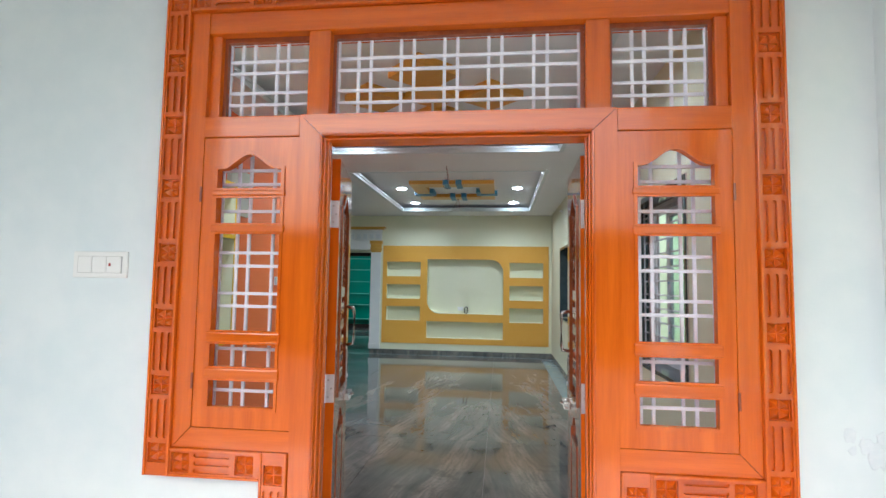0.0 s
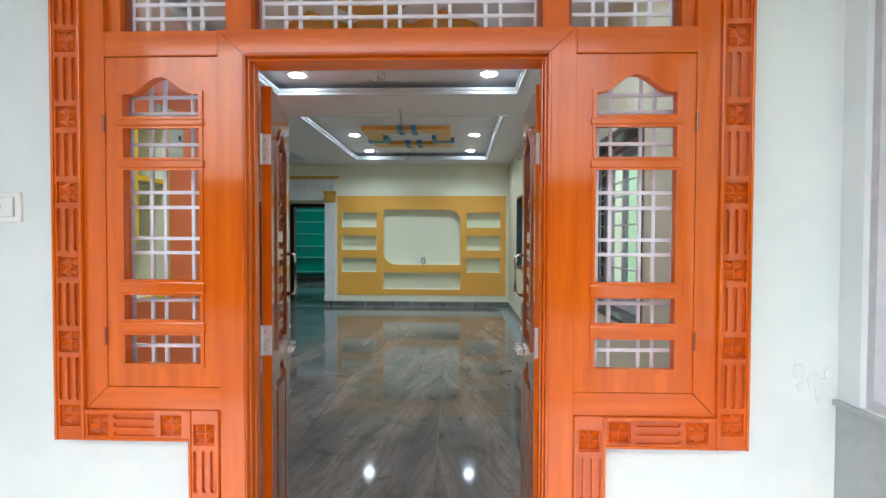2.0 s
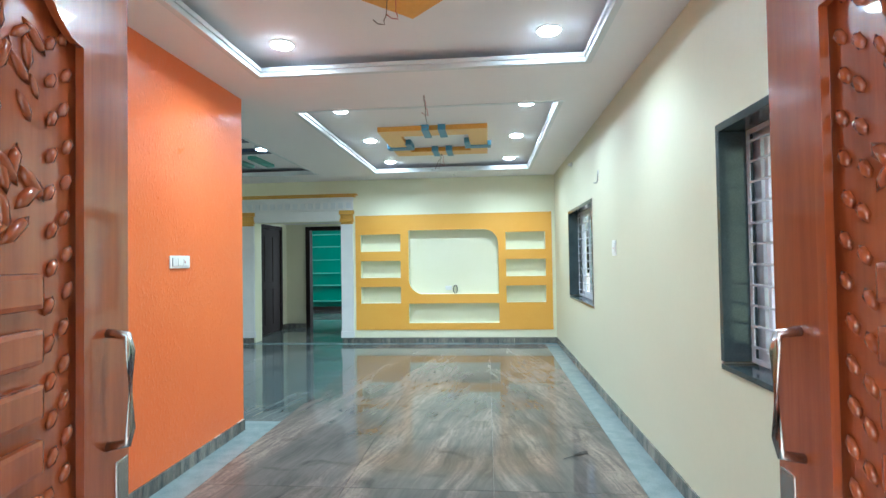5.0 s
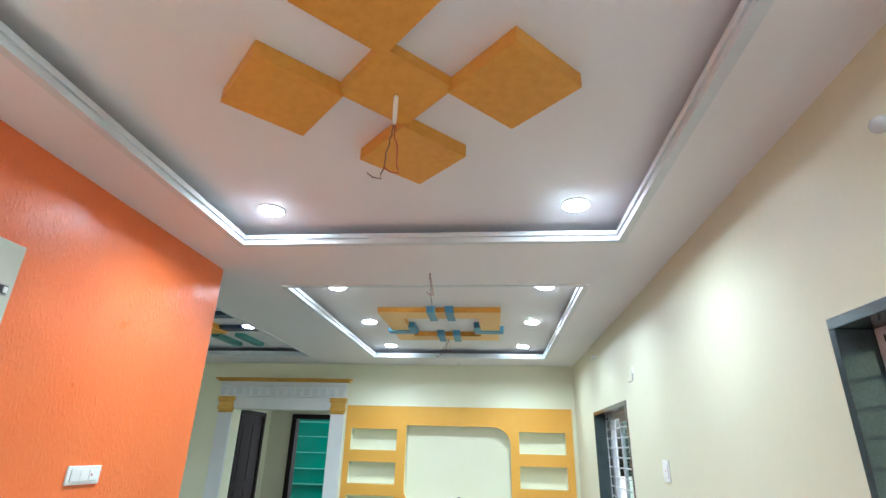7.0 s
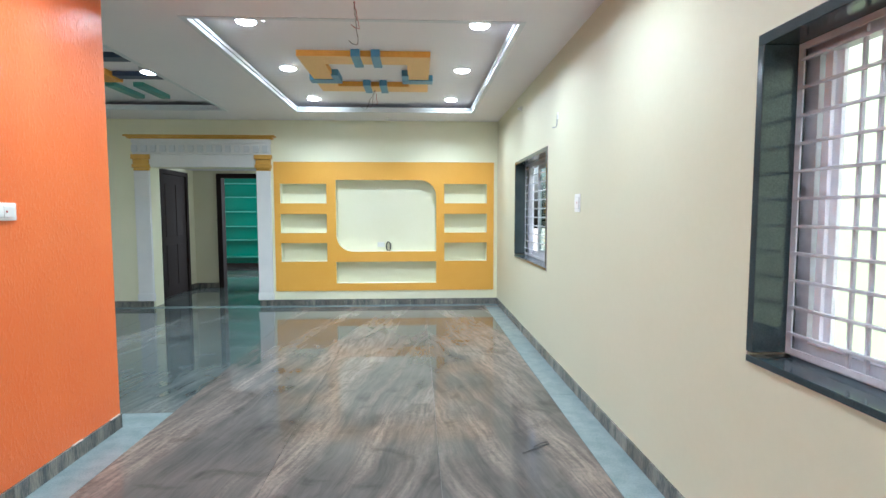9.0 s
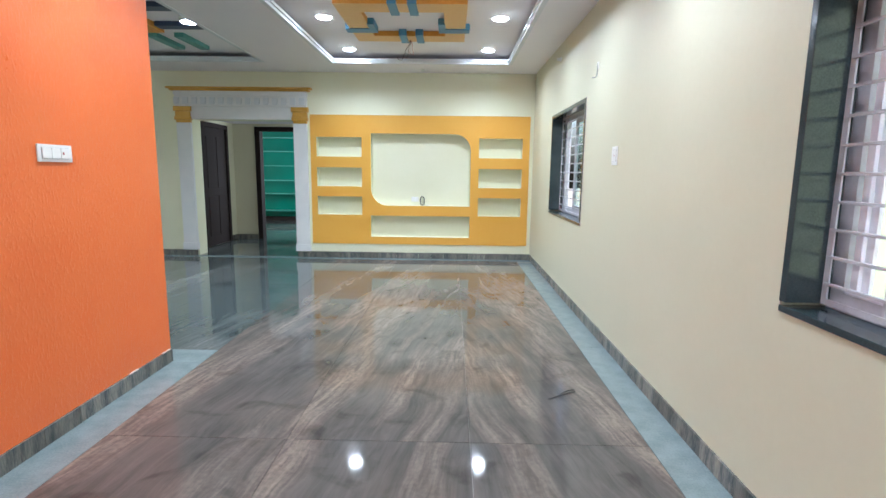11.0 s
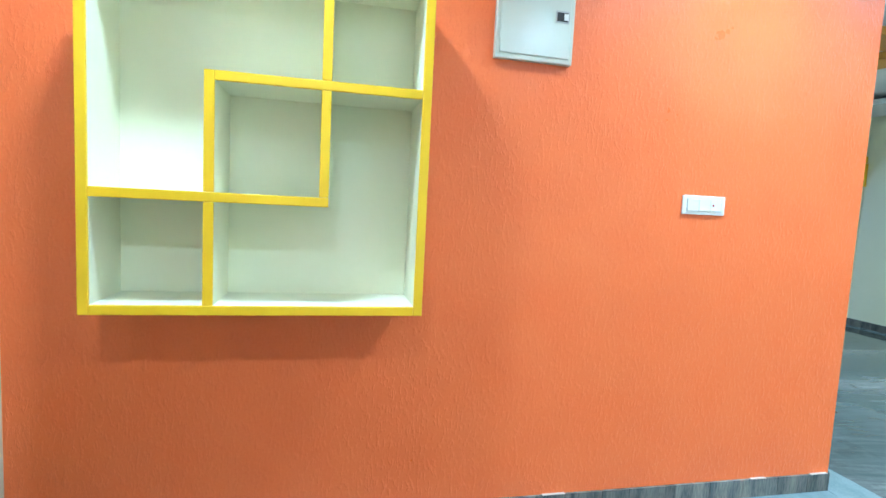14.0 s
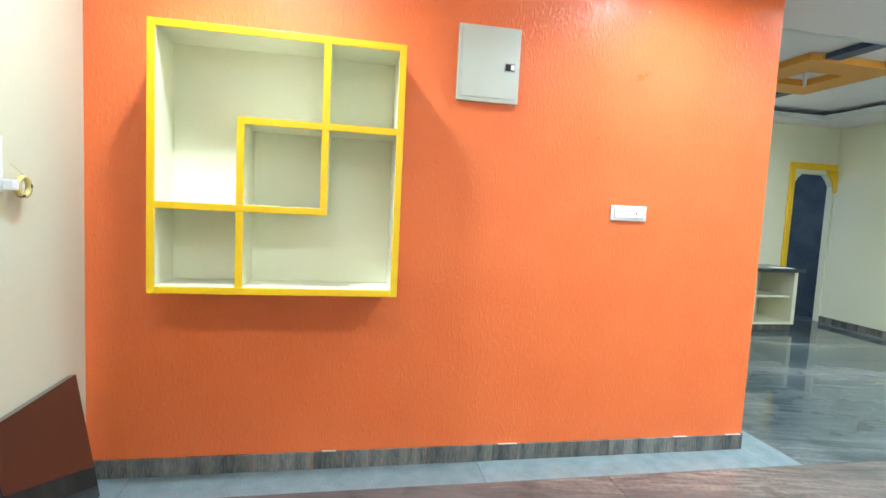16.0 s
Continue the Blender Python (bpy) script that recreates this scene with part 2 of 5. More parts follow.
def floor_material(name, dark, mid, low, high, tan_from):
    """Polished book-matched granite: ragged streaks that fan out from the seam at x = 0."""
    m = bpy.data.materials.new(name)
    m.use_nodes = True
    nt = m.node_tree
    n, l = nt.nodes, nt.links
    p = n["Principled BSDF"]
    tc = n.new("ShaderNodeTexCoord")
    sx = n.new("ShaderNodeSeparateXYZ")
    l.new(tc.outputs["Object"], sx.inputs[0])

    def op(kind, a, b=None, c=None):
        k = n.new("ShaderNodeMath")
        k.operation = kind
        for i, v in enumerate((a, b, c)):
            if v is None:
                continue
            if isinstance(v, (int, float)):
                k.inputs[i].default_value = v
            else:
                l.new(v, k.inputs[i])
        return k.outputs[0]

    u = op("ABSOLUTE", sx.outputs["X"])
    u2 = op("MULTIPLY_ADD", sx.outputs["Y"], 0.19, u)
    oi = n.new("ShaderNodeObjectInfo")
    jog = op("MULTIPLY", oi.outputs["Random"], 0.35)
    warp = n.new("ShaderNodeTexNoise")
    warp.inputs["Scale"].default_value = 0.9
    warp.inputs["Detail"].default_value = 3
    l.new(tc.outputs["Object"], warp.inputs["Vector"])
    drift = op("MULTIPLY_ADD", warp.outputs["Fac"], 0.55, jog)
    cx = n.new("ShaderNodeCombineXYZ")
    l.new(op("ADD", op("MULTIPLY", u2, 2.3), drift), cx.inputs[0])
    l.new(op("MULTIPLY", sx.outputs["Y"], 0.26), cx.inputs[1])

    def noise_at(scale, detail, dist, rough=0.6):
        t = n.new("ShaderNodeTexNoise")
        t.inputs["Scale"].default_value = scale
        t.inputs["Detail"].default_value = detail
        t.inputs["Distortion"].default_value = dist
        t.inputs["Roughness"].default_value = rough
        l.new(cx.outputs[0], t.inputs["Vector"])
        return t.outputs["Fac"]

    big = noise_at(1.15, 2, 0.25, 0.45)
    fine_ = noise_at(6.0, 6, 0.5, 0.7)
    thread = noise_at(14.0, 3, 0.3, 0.6)
    speck = n.new("ShaderNodeTexNoise")
    speck.inputs["Scale"].default_value = 38
    speck.inputs["Detail"].default_value = 4
    l.new(tc.outputs["Object"], speck.inputs["Vector"])
    cloud = n.new("ShaderNodeTexNoise")
    cloud.inputs["Scale"].default_value = 2.2
    cloud.inputs["Detail"].default_value = 5
    l.new(tc.outputs["Object"], cloud.inputs["Vector"])

    def span(v, a, b, c=0.0, d=1.0):
        k = n.new("ShaderNodeMapRange")
        k.inputs["From Min"].default_value, k.inputs["From Max"].default_value = a, b
        k.inputs["To Min"].default_value, k.inputs["To Max"].default_value = c, d
        l.new(v, k.inputs["Value"])
        return k.outputs["Result"]

    def blend(fac, a, b):
        k = n.new("ShaderNodeMix")
        k.data_type = "RGBA"
        l.new(fac, k.inputs["Factor"])
        for key, v in (("A", a), ("B", b)):
            if isinstance(v, tuple):
                k.inputs[key].default_value = (*v, 1)
            else:
                l.new(v, k.inputs[key])
        return k.outputs["Result"]

    band = span(op("ADD", big, op("ADD", op("MULTIPLY", fine_, 0.16), op("MULTIPLY", cloud.outputs["Fac"], 0.06))), tan_from, tan_from + 0.18)
    grey = blend(span(op("ADD", fine_, op("MULTIPLY", cloud.outputs["Fac"], 0.6)), 0.62, 1.0), dark, mid)
    tan = blend(span(op("ADD", op("MULTIPLY", thread, 1.1), op("MULTIPLY", speck.outputs["Fac"], 0.5)), 0.62, 1.02), low, high)
    stain = n.new("ShaderNodeTexNoise")
    stain.inputs["Scale"].default_value = 3.4
    stain.inputs["Detail"].default_value = 6
    stain.inputs["Distortion"].default_value = 0.8
    l.new(tc.outputs["Object"], stain.inputs["Vector"])
    veined = blend(band, grey, tan)
    smoky = n.new("ShaderNodeHueSaturation")
    smoky.inputs["Value"].default_value = 0.55
    l.new(veined, smoky.inputs["Color"])
    l.new(blend(span(stain.outputs["Fac"], 0.56, 0.70, 0.0, 0.8), veined, smoky.outputs["Color"]), p.inputs["Base Color"])
    rr = n.new("ShaderNodeMapRange")
    rr.inputs["To Min"].default_value = 0.03
    rr.inputs["To Max"].default_value = 0.10
    l.new(fine_, rr.inputs["Value"])
    l.new(rr.outputs["Result"], p.inputs["Roughness"])
    p.inputs["Specular IOR Level"].default_value = 0.32
    return m


M_FLOOR = floor_material("polished brown granite", (0.076, 0.072, 0.068), (0.130, 0.119, 0.110), (0.128, 0.108, 0.096), (0.275, 0.226, 0.192), 0.57)
M_FLOOR_GREY = floor_material("polished grey green granite", (0.055, 0.072, 0.072), (0.105, 0.125, 0.124), (0.105, 0.114, 0.110), (0.24, 0.25, 0.24), 0.60)


# ---- mesh helpers ----
def bx(bm, x0, x1, y0, y1, z0, z1, bev=0.0, mi=0):
    if x1 < x0:
        x0, x1 = x1, x0
    if y1 < y0:
        y0, y1 = y1, y0
    vs = [bm.verts.new(c) for c in ((x0, y0, z0), (x1, y0, z0), (x1, y1, z0), (x0, y1, z0), (x0, y0, z1), (x1, y0, z1), (x1, y1, z1), (x0, y1, z1))]
    fs = [bm.faces.new([vs[i] for i in q]) for q in ((0, 3, 2, 1), (4, 5, 6, 7), (0, 1, 5, 4), (1, 2, 6, 5), (2, 3, 7, 6), (3, 0, 4, 7))]
    for f in fs:
        f.material_index = mi
    if bev:
        es = {e for f in fs for e in f.edges}
        r = bmesh.ops.bevel(bm, geom=list(es), offset=bev, segments=2, affect="EDGES", profile=0.6)
        for f in r["faces"]:
            f.material_index = mi
    return vs


def box(x0, x1, y0, y1, z0, z1, bev=0.0):
    bm = bmesh.new()
    bx(bm, x0, x1, y0, y1, z0, z1, bev)
    return bm


def cyl(bm, a, b, r, r2=None, seg=12):
    a, b = Vector(a), Vector(b)
    d = b - a
    m = Matrix.Translation((a + b) / 2) @ d.to_track_quat("Z", "Y").to_matrix().to_4x4()
    bmesh.ops.create_cone(bm, cap_ends=True, segments=seg, radius1=r, radius2=r if r2 is None else r2, depth=d.length, matrix=m)


def tube(bm, pts, r, seg=7):
    pts = [Vector(p) for p in pts]
    rings = []
    for i, p in enumerate(pts):
        d = (pts[min(i + 1, len(pts) - 1)] - pts[max(i - 1, 0)]).normalized()
        q = d.to_track_quat("Z", "Y").to_matrix()
        rings.append([bm.verts.new(p + q @ Vector((r * math.cos(k * math.tau / seg), r * math.sin(k * math.tau / seg), 0))) for k in range(seg)])
    for a, b in zip(rings, rings[1:]):
        for k in range(seg):
            bm.faces.new((a[k], a[(k + 1) % seg], b[(k + 1) % seg], b[k]))
    bm.faces.new(rings[0][::-1])
    bm.faces.new(rings[-1])


def lathe(bm, prof, at, axis="Z", seg=20, caps=True):
    """Turned solid from (radius, height) pairs, standing on at along axis."""
    turn = {"Z": Matrix(), "X": Matrix.Rotation(radians(90), 4, "Y"), "-X": Matrix.Rotation(radians(-90), 4, "Y"), "-Y": Matrix.Rotation(radians(90), 4, "X")}[axis]
    m = Matrix.Translation(at) @ turn
    rings = [[bm.verts.new(m @ Vector((r * math.cos(k * math.tau / seg), r * math.sin(k * math.tau / seg), h))) for k in range(seg)] for r, h in prof]
    for a, b in zip(rings, rings[1:]):
        for k in range(seg):
            bm.faces.new((a[k], a[(k + 1) % seg], b[(k + 1) % seg], b[k]))
    if caps:
        bm.faces.new(rings[0][::-1])
        bm.faces.new(rings[-1])
    else:
        bmesh.ops.remove_doubles(bm, verts=bm.verts[:], dist=1e-5)


def rect(u0, u1, v0, v1):
    return [(u0, v0), (u1, v0), (u1, v1), (u0, v1)]


def plate(bm, outer, holes, w0, w1, axis="y", hole_mi=0):
    """A slab with shaped holes: (u, v) outline, thickness from w0 to w1 along axis."""
    place = {"y": lambda u, v, w: (u, w, v), "x": lambda u, v, w: (w, u, v), "z": lambda u, v, w: (u, v, w)}[axis]
    tmp = bmesh.new()
    loops = []
    for lp in (outer, *holes):
        vs = [tmp.verts.new((u, v, 0)) for u, v in lp]
        for i in range(len(vs)):
            tmp.edges.new((vs[i], vs[(i + 1) % len(vs)]))
        loops.append(len(vs))
    tmp.verts.index_update()
    bmesh.ops.triangle_fill(tmp, use_beauty=True, edges=tmp.edges[:])
    tmp.verts.ensure_lookup_table()
    tmp.verts.index_update()
    co = [(v.co.x, v.co.y) for v in tmp.verts]
    tris = [[v.index for v in f.verts] for f in tmp.faces]
    tmp.free()
    a = [bm.verts.new(place(u, v, w0)) for u, v in co]
    b = [bm.verts.new(place(u, v, w1)) for u, v in co]
    made = []
    for t in tris:
        made.append(bm.faces.new([a[i] for i in t]))
        made.append(bm.faces.new([b[i] for i in reversed(t)]))
    s = 0
    for k, cnt in enumerate(loops):
        for i in range(cnt):
            p, q = s + i, s + (i + 1) % cnt
            f = bm.faces.new((a[p], a[q], b[q], b[p]))
            f.material_index = hole_mi if k else 0
            made.append(f)
        s += cnt
    bmesh.ops.recalc_face_normals(bm, faces=made)


def link(name, bm, materials, smooth=False):
    me = bpy.data.meshes.new(name)
    if smooth:
        for f in bm.faces:
            f.smooth = True
    bm.to_mesh(me)
    bm.free()
    for m in materials if isinstance(materials, (list, tuple)) else [materials]:
        me.materials.append(m)
    return new(name, me)


def part(name, bm, material, parent, label="", smooth=False):
    ob = link(name, bm, material, smooth)
    ob.parent = parent
    ob.matrix_parent_inverse = parent.matrix_world.inverted()
    return tagged(ob, label) if label else ob


def thing(name, at, label, category, group="", kind=""):
    ob = new(name)
    ob.location = at
    ob.empty_display_size = 0.1
    bpy.context.view_layer.update()
    return tagged(ob, label, category, group, kind)


def structure(name, bm, material, label, category):
    return tagged(link(name, bm, material), label, category, kind="structure")


# ---- plan ----
XC = -0.064                     # middle of the entrance
FRONT, BACK = 1.65, 2.0         # front wall, outer and inner face
XL, XR = -2.246, 1.2            # orange wall, window wall
END = 5.93                      # end of the orange wall
FAR = 10.722                    # television wall
WEST = -6.06                    # dining wall
ZC, ZU = 3.017, 3.145           # false ceiling, tray ceiling


def wall_holes(name, outer, holes, w0, w1, axis, material, label):
    bm = bmesh.new()
    plate(bm, outer, holes, w0, w1, axis)
    return structure(name, bm, material, label, "wall")


# ---- walls ----
def front_wall():
    # porch half and room half of the wall, each with its own paint
    a, b, zt, zb = XC - 1.163, XC + 1.163, 2.705, 0.787
    l0, l1 = XC - 0.699, XC + 0.699
    out = [(-4.5, -0.12), (l0, -0.12), (l0, zb), (a, zb), (a, zt), (b, zt), (b, zb), (l1, zb), (l1, -0.12), (1.7, -0.12), (1.7, 3.6), (-4.5, 3.6)]
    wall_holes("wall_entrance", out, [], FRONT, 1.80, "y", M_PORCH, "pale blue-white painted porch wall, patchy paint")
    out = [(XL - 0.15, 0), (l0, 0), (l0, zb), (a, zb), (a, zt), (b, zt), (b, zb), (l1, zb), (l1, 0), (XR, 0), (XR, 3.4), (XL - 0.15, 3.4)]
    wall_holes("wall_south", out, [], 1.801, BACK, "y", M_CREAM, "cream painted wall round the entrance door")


front_wall()

WIN_Z0, WIN_Z1 = 0.935, 2.19
WIN_A = (2.85, 4.24)
WIN_B = (7.45, 9.14)
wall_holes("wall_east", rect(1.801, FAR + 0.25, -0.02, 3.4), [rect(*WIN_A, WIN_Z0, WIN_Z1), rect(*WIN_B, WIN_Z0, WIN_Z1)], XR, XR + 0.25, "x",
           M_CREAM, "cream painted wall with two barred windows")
wall_holes("wall_orange", rect(2.0, END, 0, 3.4), [], XL - 0.15, XL, "x", M_ORANGE, "orange wall with rough glossy texture paint")

PX0, PX1, PZ0, PZ1 = -2.455, 1.14, 0.235, 2.352     # television panel
AX0, AX1, AZ = -4.40, -2.72, 2.257                  # arch opening
wall_holes("wall_north", [(WEST, 0), (AX0, 0), (AX0, AZ), (AX1, AZ), (AX1, 0), (XR, 0), (XR, 3.4), (WEST, 3.4)],
           [rect(PX0, PX1, PZ0, PZ1)], FAR, FAR + 0.28, "y", M_CREAM2, "pale cream wall behind the television panel")
bm = box(PX0 - 0.05, PX1 + 0.04, FAR + 0.282, FAR + 0.34, 0.1, 2.5)
structure("wall_niche_back", bm, M_CREAM2, "pale cream backing of the wall niches", "wall")
KD0, KD1 = 9.97, 10.69
wall_holes("wall_west", [(4.4, 0), (KD0, 0), (KD0, 2.12), (KD0 + 0.06, 2.22), (KD0 + 0.14, 2.30), (KD1 - 0.14, 2.30), (KD1 - 0.06, 2.22), (KD1, 2.12), (KD1, 0),
                         (11.0, 0), (11.0, 3.4), (4.4, 3.4)], [], WEST - 0.1, WEST, "x", M_CREAM2, "pale cream dining wall with kitchen doorway")
structure("wall_dining", box(WEST, XL - 0.151, 4.4, 4.6, 0, 3.4), M_CREAM2, "pale cream dining wall", "wall")

# passage behind the arch and the teal room
PASS = -4.65
DW = 12.85
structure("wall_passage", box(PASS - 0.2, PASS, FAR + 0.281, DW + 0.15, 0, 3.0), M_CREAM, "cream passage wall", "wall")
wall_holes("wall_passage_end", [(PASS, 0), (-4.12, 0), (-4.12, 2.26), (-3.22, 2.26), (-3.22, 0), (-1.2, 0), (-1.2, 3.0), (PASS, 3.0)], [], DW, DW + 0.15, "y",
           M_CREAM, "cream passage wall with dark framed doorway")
# unseen wall opening and fill lamp, added to brighten the passage
wall_holes("wall_passage_east", rect(FAR + 0.341, DW - 0.001, 0, 3.0), [rect(11.4, 12.5, 0.9, 2.2)], -1.4, -1.2, "x", M_CREAM, "unseen cream passage wall with an added opening")
area_lamp("passage_fill_lamp", look((-1.42, 11.95, 1.55), (-4, 11.95, 1.3)), 1.05, 1.25, 3.2, (0.95, 0.98, 1.0))
structure("ceiling_passage", box(PASS, -1.4, FAR + 0.281, DW, 2.375, 2.5), M_CEIL, "white passage ceiling", "ceiling")
structure("wall_room_west", box(-6.7, -6.5, DW + 0.151, 17.3, 0, 3.0), M_CREAM2, "cream bedroom wall", "wall")
# the opening in this unseen wall is added
wall_holes("wall_room_east", rect(DW + 0.151, 17.3, 0, 3.0), [rect(14.0, 16.2, 0.9, 2.2)], -1.6, -1.4, "x", M_CREAM2, "unseen cream bedroom wall with an added opening")
structure("wall_room_north", box(-6.5, -1.6, 17.1, 17.3, 0, 3.0), M_TEAL, "teal bedroom wall", "wall")
structure("ceiling_room", box(-6.7, -1.4, DW + 0.151, 17.3, 3.001, 3.1), M_CEIL, "white bedroom ceiling", "ceiling")
# fill lamp added at the opening to brighten the teal room
area_lamp("bedroom_fill_lamp", look((-1.65, 15.1, 1.6), (-4, 15.1, 1.2)), 2.1, 1.2, 42, (0.9, 0.97, 1.0))

# kitchen behind the cut-corner doorway
structure("wall_kitchen", box(-8.6, -8.4, 8.4, 11.6, 0, 3.0), M_KITCHEN, "blue grey kitchen wall", "wall")
structure("wall_kitchen_north", box(-8.4, WEST - 0.101, 11.4, 11.6, 0, 3.0), M_KITCHEN, "blue grey kitchen wall", "wall")
structure("wall_kitchen_south", box(-8.4, WEST - 0.101, 8.4, 8.6, 0, 3.0), M_KITCHEN, "blue grey kitchen wall", "wall")
structure("ceiling_kitchen", box(-8.6, WEST - 0.101, 8.4, 11.6, 3.001, 3.1), M_CEIL, "white kitchen ceiling", "ceiling")
structure("floor_kitchen", box(-8.6, WEST - 0.1, 8.4, 11.6, -0.15, -0.002), M_KITCHEN, "dark kitchen floor", "floor")
# added fill lamp inside the kitchen; the wall behind it has no opening
area_lamp("kitchen_fill_lamp", look((-7.4, 8.7, 1.7), (-7.4, 10.5, 1.2)), 1.2, 1.0, 2.2, (0.75, 0.88, 1.0))

# ---- ceilings ----
TRAYS = [(-1.83, 0.769, 2.5, 5.405), (-1.905, 0.70, 6.40, 10.0), (-5.65, -2.93, 6.5, 9.95)]
bm = bmesh.new()
plate(bm, [(XL, BACK), (XR, BACK), (XR, FAR), (WEST, FAR), (WEST, 4.6), (XL - 0.15, 4.6), (XL - 0.15, END), (XL, END)],
      [rect(a, b, c, d) for a, b, c, d in TRAYS], ZC, ZC + 0.055, "z")
structure("ceiling", bm, M_CEIL, "white gypsum false ceiling with sunken trays", "ceiling")
bm = box(WEST, XR, BACK, FAR, ZU, ZU + 0.1)
structure("ceiling_upper", bm, M_CEIL, "white ceiling inside the trays", "ceiling")
structure("roof_slab", box(-9, 1.8, 1.7, 17.5, 3.42, 3.6), M_GROUND, "concrete roof slab", "roof")


def tray_lip(r):
    x0, x1, y0, y1 = r
    bm = bmesh.new()
    plate(bm, rect(x0 - 0.035, x1 + 0.035, y0 - 0.035, y1 + 0.035), [rect(x0 + 0.012, x1 - 0.012, y0 + 0.012, y1 - 0.012)], ZC - 0.006, ZC + 0.03, "z")
    plate(bm, rect(x0 - 0.001, x1 + 0.001, y0 - 0.001, y1 + 0.001), [rect(x0 + 0.026, x1 - 0.026, y0 + 0.026, y1 - 0.026)], ZC + 0.031, ZC + 0.062, "z")
    structure("trim_tray", bm, M_LIP, "white stepped moulding round the ceiling tray", "moulding")


for r in TRAYS:
    tray_lip(r)

# ---- downlights ----
def downlight():
    t = thing("downlight", (0, 0, ZU), "round white lit recessed ceiling downlight", "ceiling light", "ceiling downlights")
    bm = bmesh.new()
    lathe(bm, [(0.078, 0.0), (0.094, 0.0), (0.092, -0.007), (0.084, -0.010), (0.078, -0.004), (0.078, 0.0)], (0, 0, ZU), caps=False)
    bmesh.ops.recalc_face_normals(bm, faces=bm.faces[:])
    part("rim", bm, M_LIP, t, smooth=True)
    bm = bmesh.new()
    lathe(bm, [(0.080, -0.003), (0.080, -0.010), (0.073, -0.016), (0.05, -0.019), (0.02, -0.020)], (0, 0, ZU), seg=24)
    bmesh.ops.recalc_face_normals(bm, faces=bm.faces[:])
    part("diffuser", bm, M_LAMP, t, "glowing white diffuser", smooth=True)
    return t


# the last spot is an unseen downlight, added to brighten the dining side
SPOTS = [(-1.52, 5.12), (0.45, 5.12), (-1.52, 2.82), (0.45, 2.82),
         (-1.57, 6.80), (0.42, 6.80), (-1.57, 8.20), (0.39, 8.20), (-1.59, 9.70), (0.36, 9.70),
         (-3.05, 8.12), (-5.53, 8.12)]
base = downlight()
for i, (x, y) in enumerate(SPOTS):
    z = 3.062 if x < -3 else ZU
    if i:
        copy_thing(base, pose(x, y, z))
    else:
        base.location = (x, y, ZU)
    area_lamp("downlight_lamp", pose(x, y, z - 0.022), 0.16, 0.16, DOWNLIGHT_POWER, (0.86, 0.955, 1.0), "DISK")


# ---- entrance door frame, sidelights and transom ----
Y0 = 1.612


def mirrored(x0, x1):
    return ((XC + x0, XC + x1), (XC - x1, XC - x0))


door = thing("door_1", (XC, Y0, 0), "varnished orange teak entrance door frame with sidelights and transom", "door", kind="structure")


def slot(c, a, b, r, along):
    """Outline of a round-ended groove from a to b, centred on c, of half width r."""
    pts = []
    for end, turn in ((b - r, 0.0), (a + r, math.pi)):
        for k in range(5):
            t = turn - math.pi / 2 + k * math.pi / 4
            along_, across = end + r * math.cos(t), c + r * math.sin(t)
            pts.append((across, along_) if along == "z" else (along_, across))
    return pts


def carved_border(u0, u1, v0, v1, along, parent, first=0.0):
    """A carved board: groups of three sunk grooves between sunk squares that hold four small pyramids."""
    face = Y0 - 0.010
    part("border_backing", box(u0, u1, Y0 + 0.001, FRONT + 0.05, v0, v1), M_CARVED, parent)
    c, s, e = ((u0 + u1) / 2, v0 + first, v1) if along == "z" else ((v0 + v1) / 2, u0, u1)
    holes, squares = [], []
    stud = True
    while s + (0.087 if stud else 0.167) < e + 0.002:
        if stud:
            a, b = s + 0.007, s + 0.080
            holes.append(rect(c - 0.036, c + 0.036, a, b) if along == "z" else rect(a, b, c - 0.036, c + 0.036))
            squares.append((a + b) / 2)
            s += 0.087
        else:
            holes += [slot(c + k, s + 0.010, s + 0.157, 0.0082, along) for k in (-0.029, 0.0, 0.029)]
            s += 0.167
        stud = not stud
    bm = bmesh.new()
    plate(bm, rect(u0, u1, v0, v1), holes, face, Y0)
    part("carved_border", bm, M_CARVED, parent)
    edge = bmesh.new()
    if along == "z":
        bx(edge, u0 + 0.001, u0 + 0.010, face - 0.006, face + 0.001, v0, v1, 0.003)
        bx(edge, u1 - 0.010, u1 - 0.001, face - 0.006, face + 0.001, v0, v1, 0.003)
    else:
        bx(edge, u0, u1, face - 0.006, face + 0.001, v0 + 0.001, v0 + 0.010, 0.003)
        bx(edge, u0, u1, face - 0.006, face + 0.001, v1 - 0.010, v1 - 0.001, 0.003)
    part("border_bead", edge, M_WOOD, parent)
    for q in squares:
        bm = bmesh.new()
        for i in (-1, 1):
            for k in (-1, 1):
                u, v = (c + i * 0.0165, q + k * 0.0165) if along == "z" else (q + i * 0.0165, c + k * 0.0165)
                bmesh.ops.create_cone(bm, cap_ends=True, segments=4, radius1=0.0225, radius2=0.0008, depth=0.019,
                                      matrix=Matrix.Translation((u, Y0 - 0.0082, v)) @ Matrix.Rotation(radians(90), 4, "X") @ Matrix.Rotation(radians(45), 4, "Z"))
        part("carved_stud", bm, M_CARVED, parent)


for x0, x1 in mirrored(1.062, 1.168):
    carved_border(x0, x1, 0.782, 2.71, "z", door, 0.041)
carved_border(XC - 1.0615, XC + 1.0615, 2.60, 2.71, "x", door)
for x0, x1 in mirrored(0.704, 1.0615):
    carved_border(x0, x1, 0.782, 0.888, "x", door)
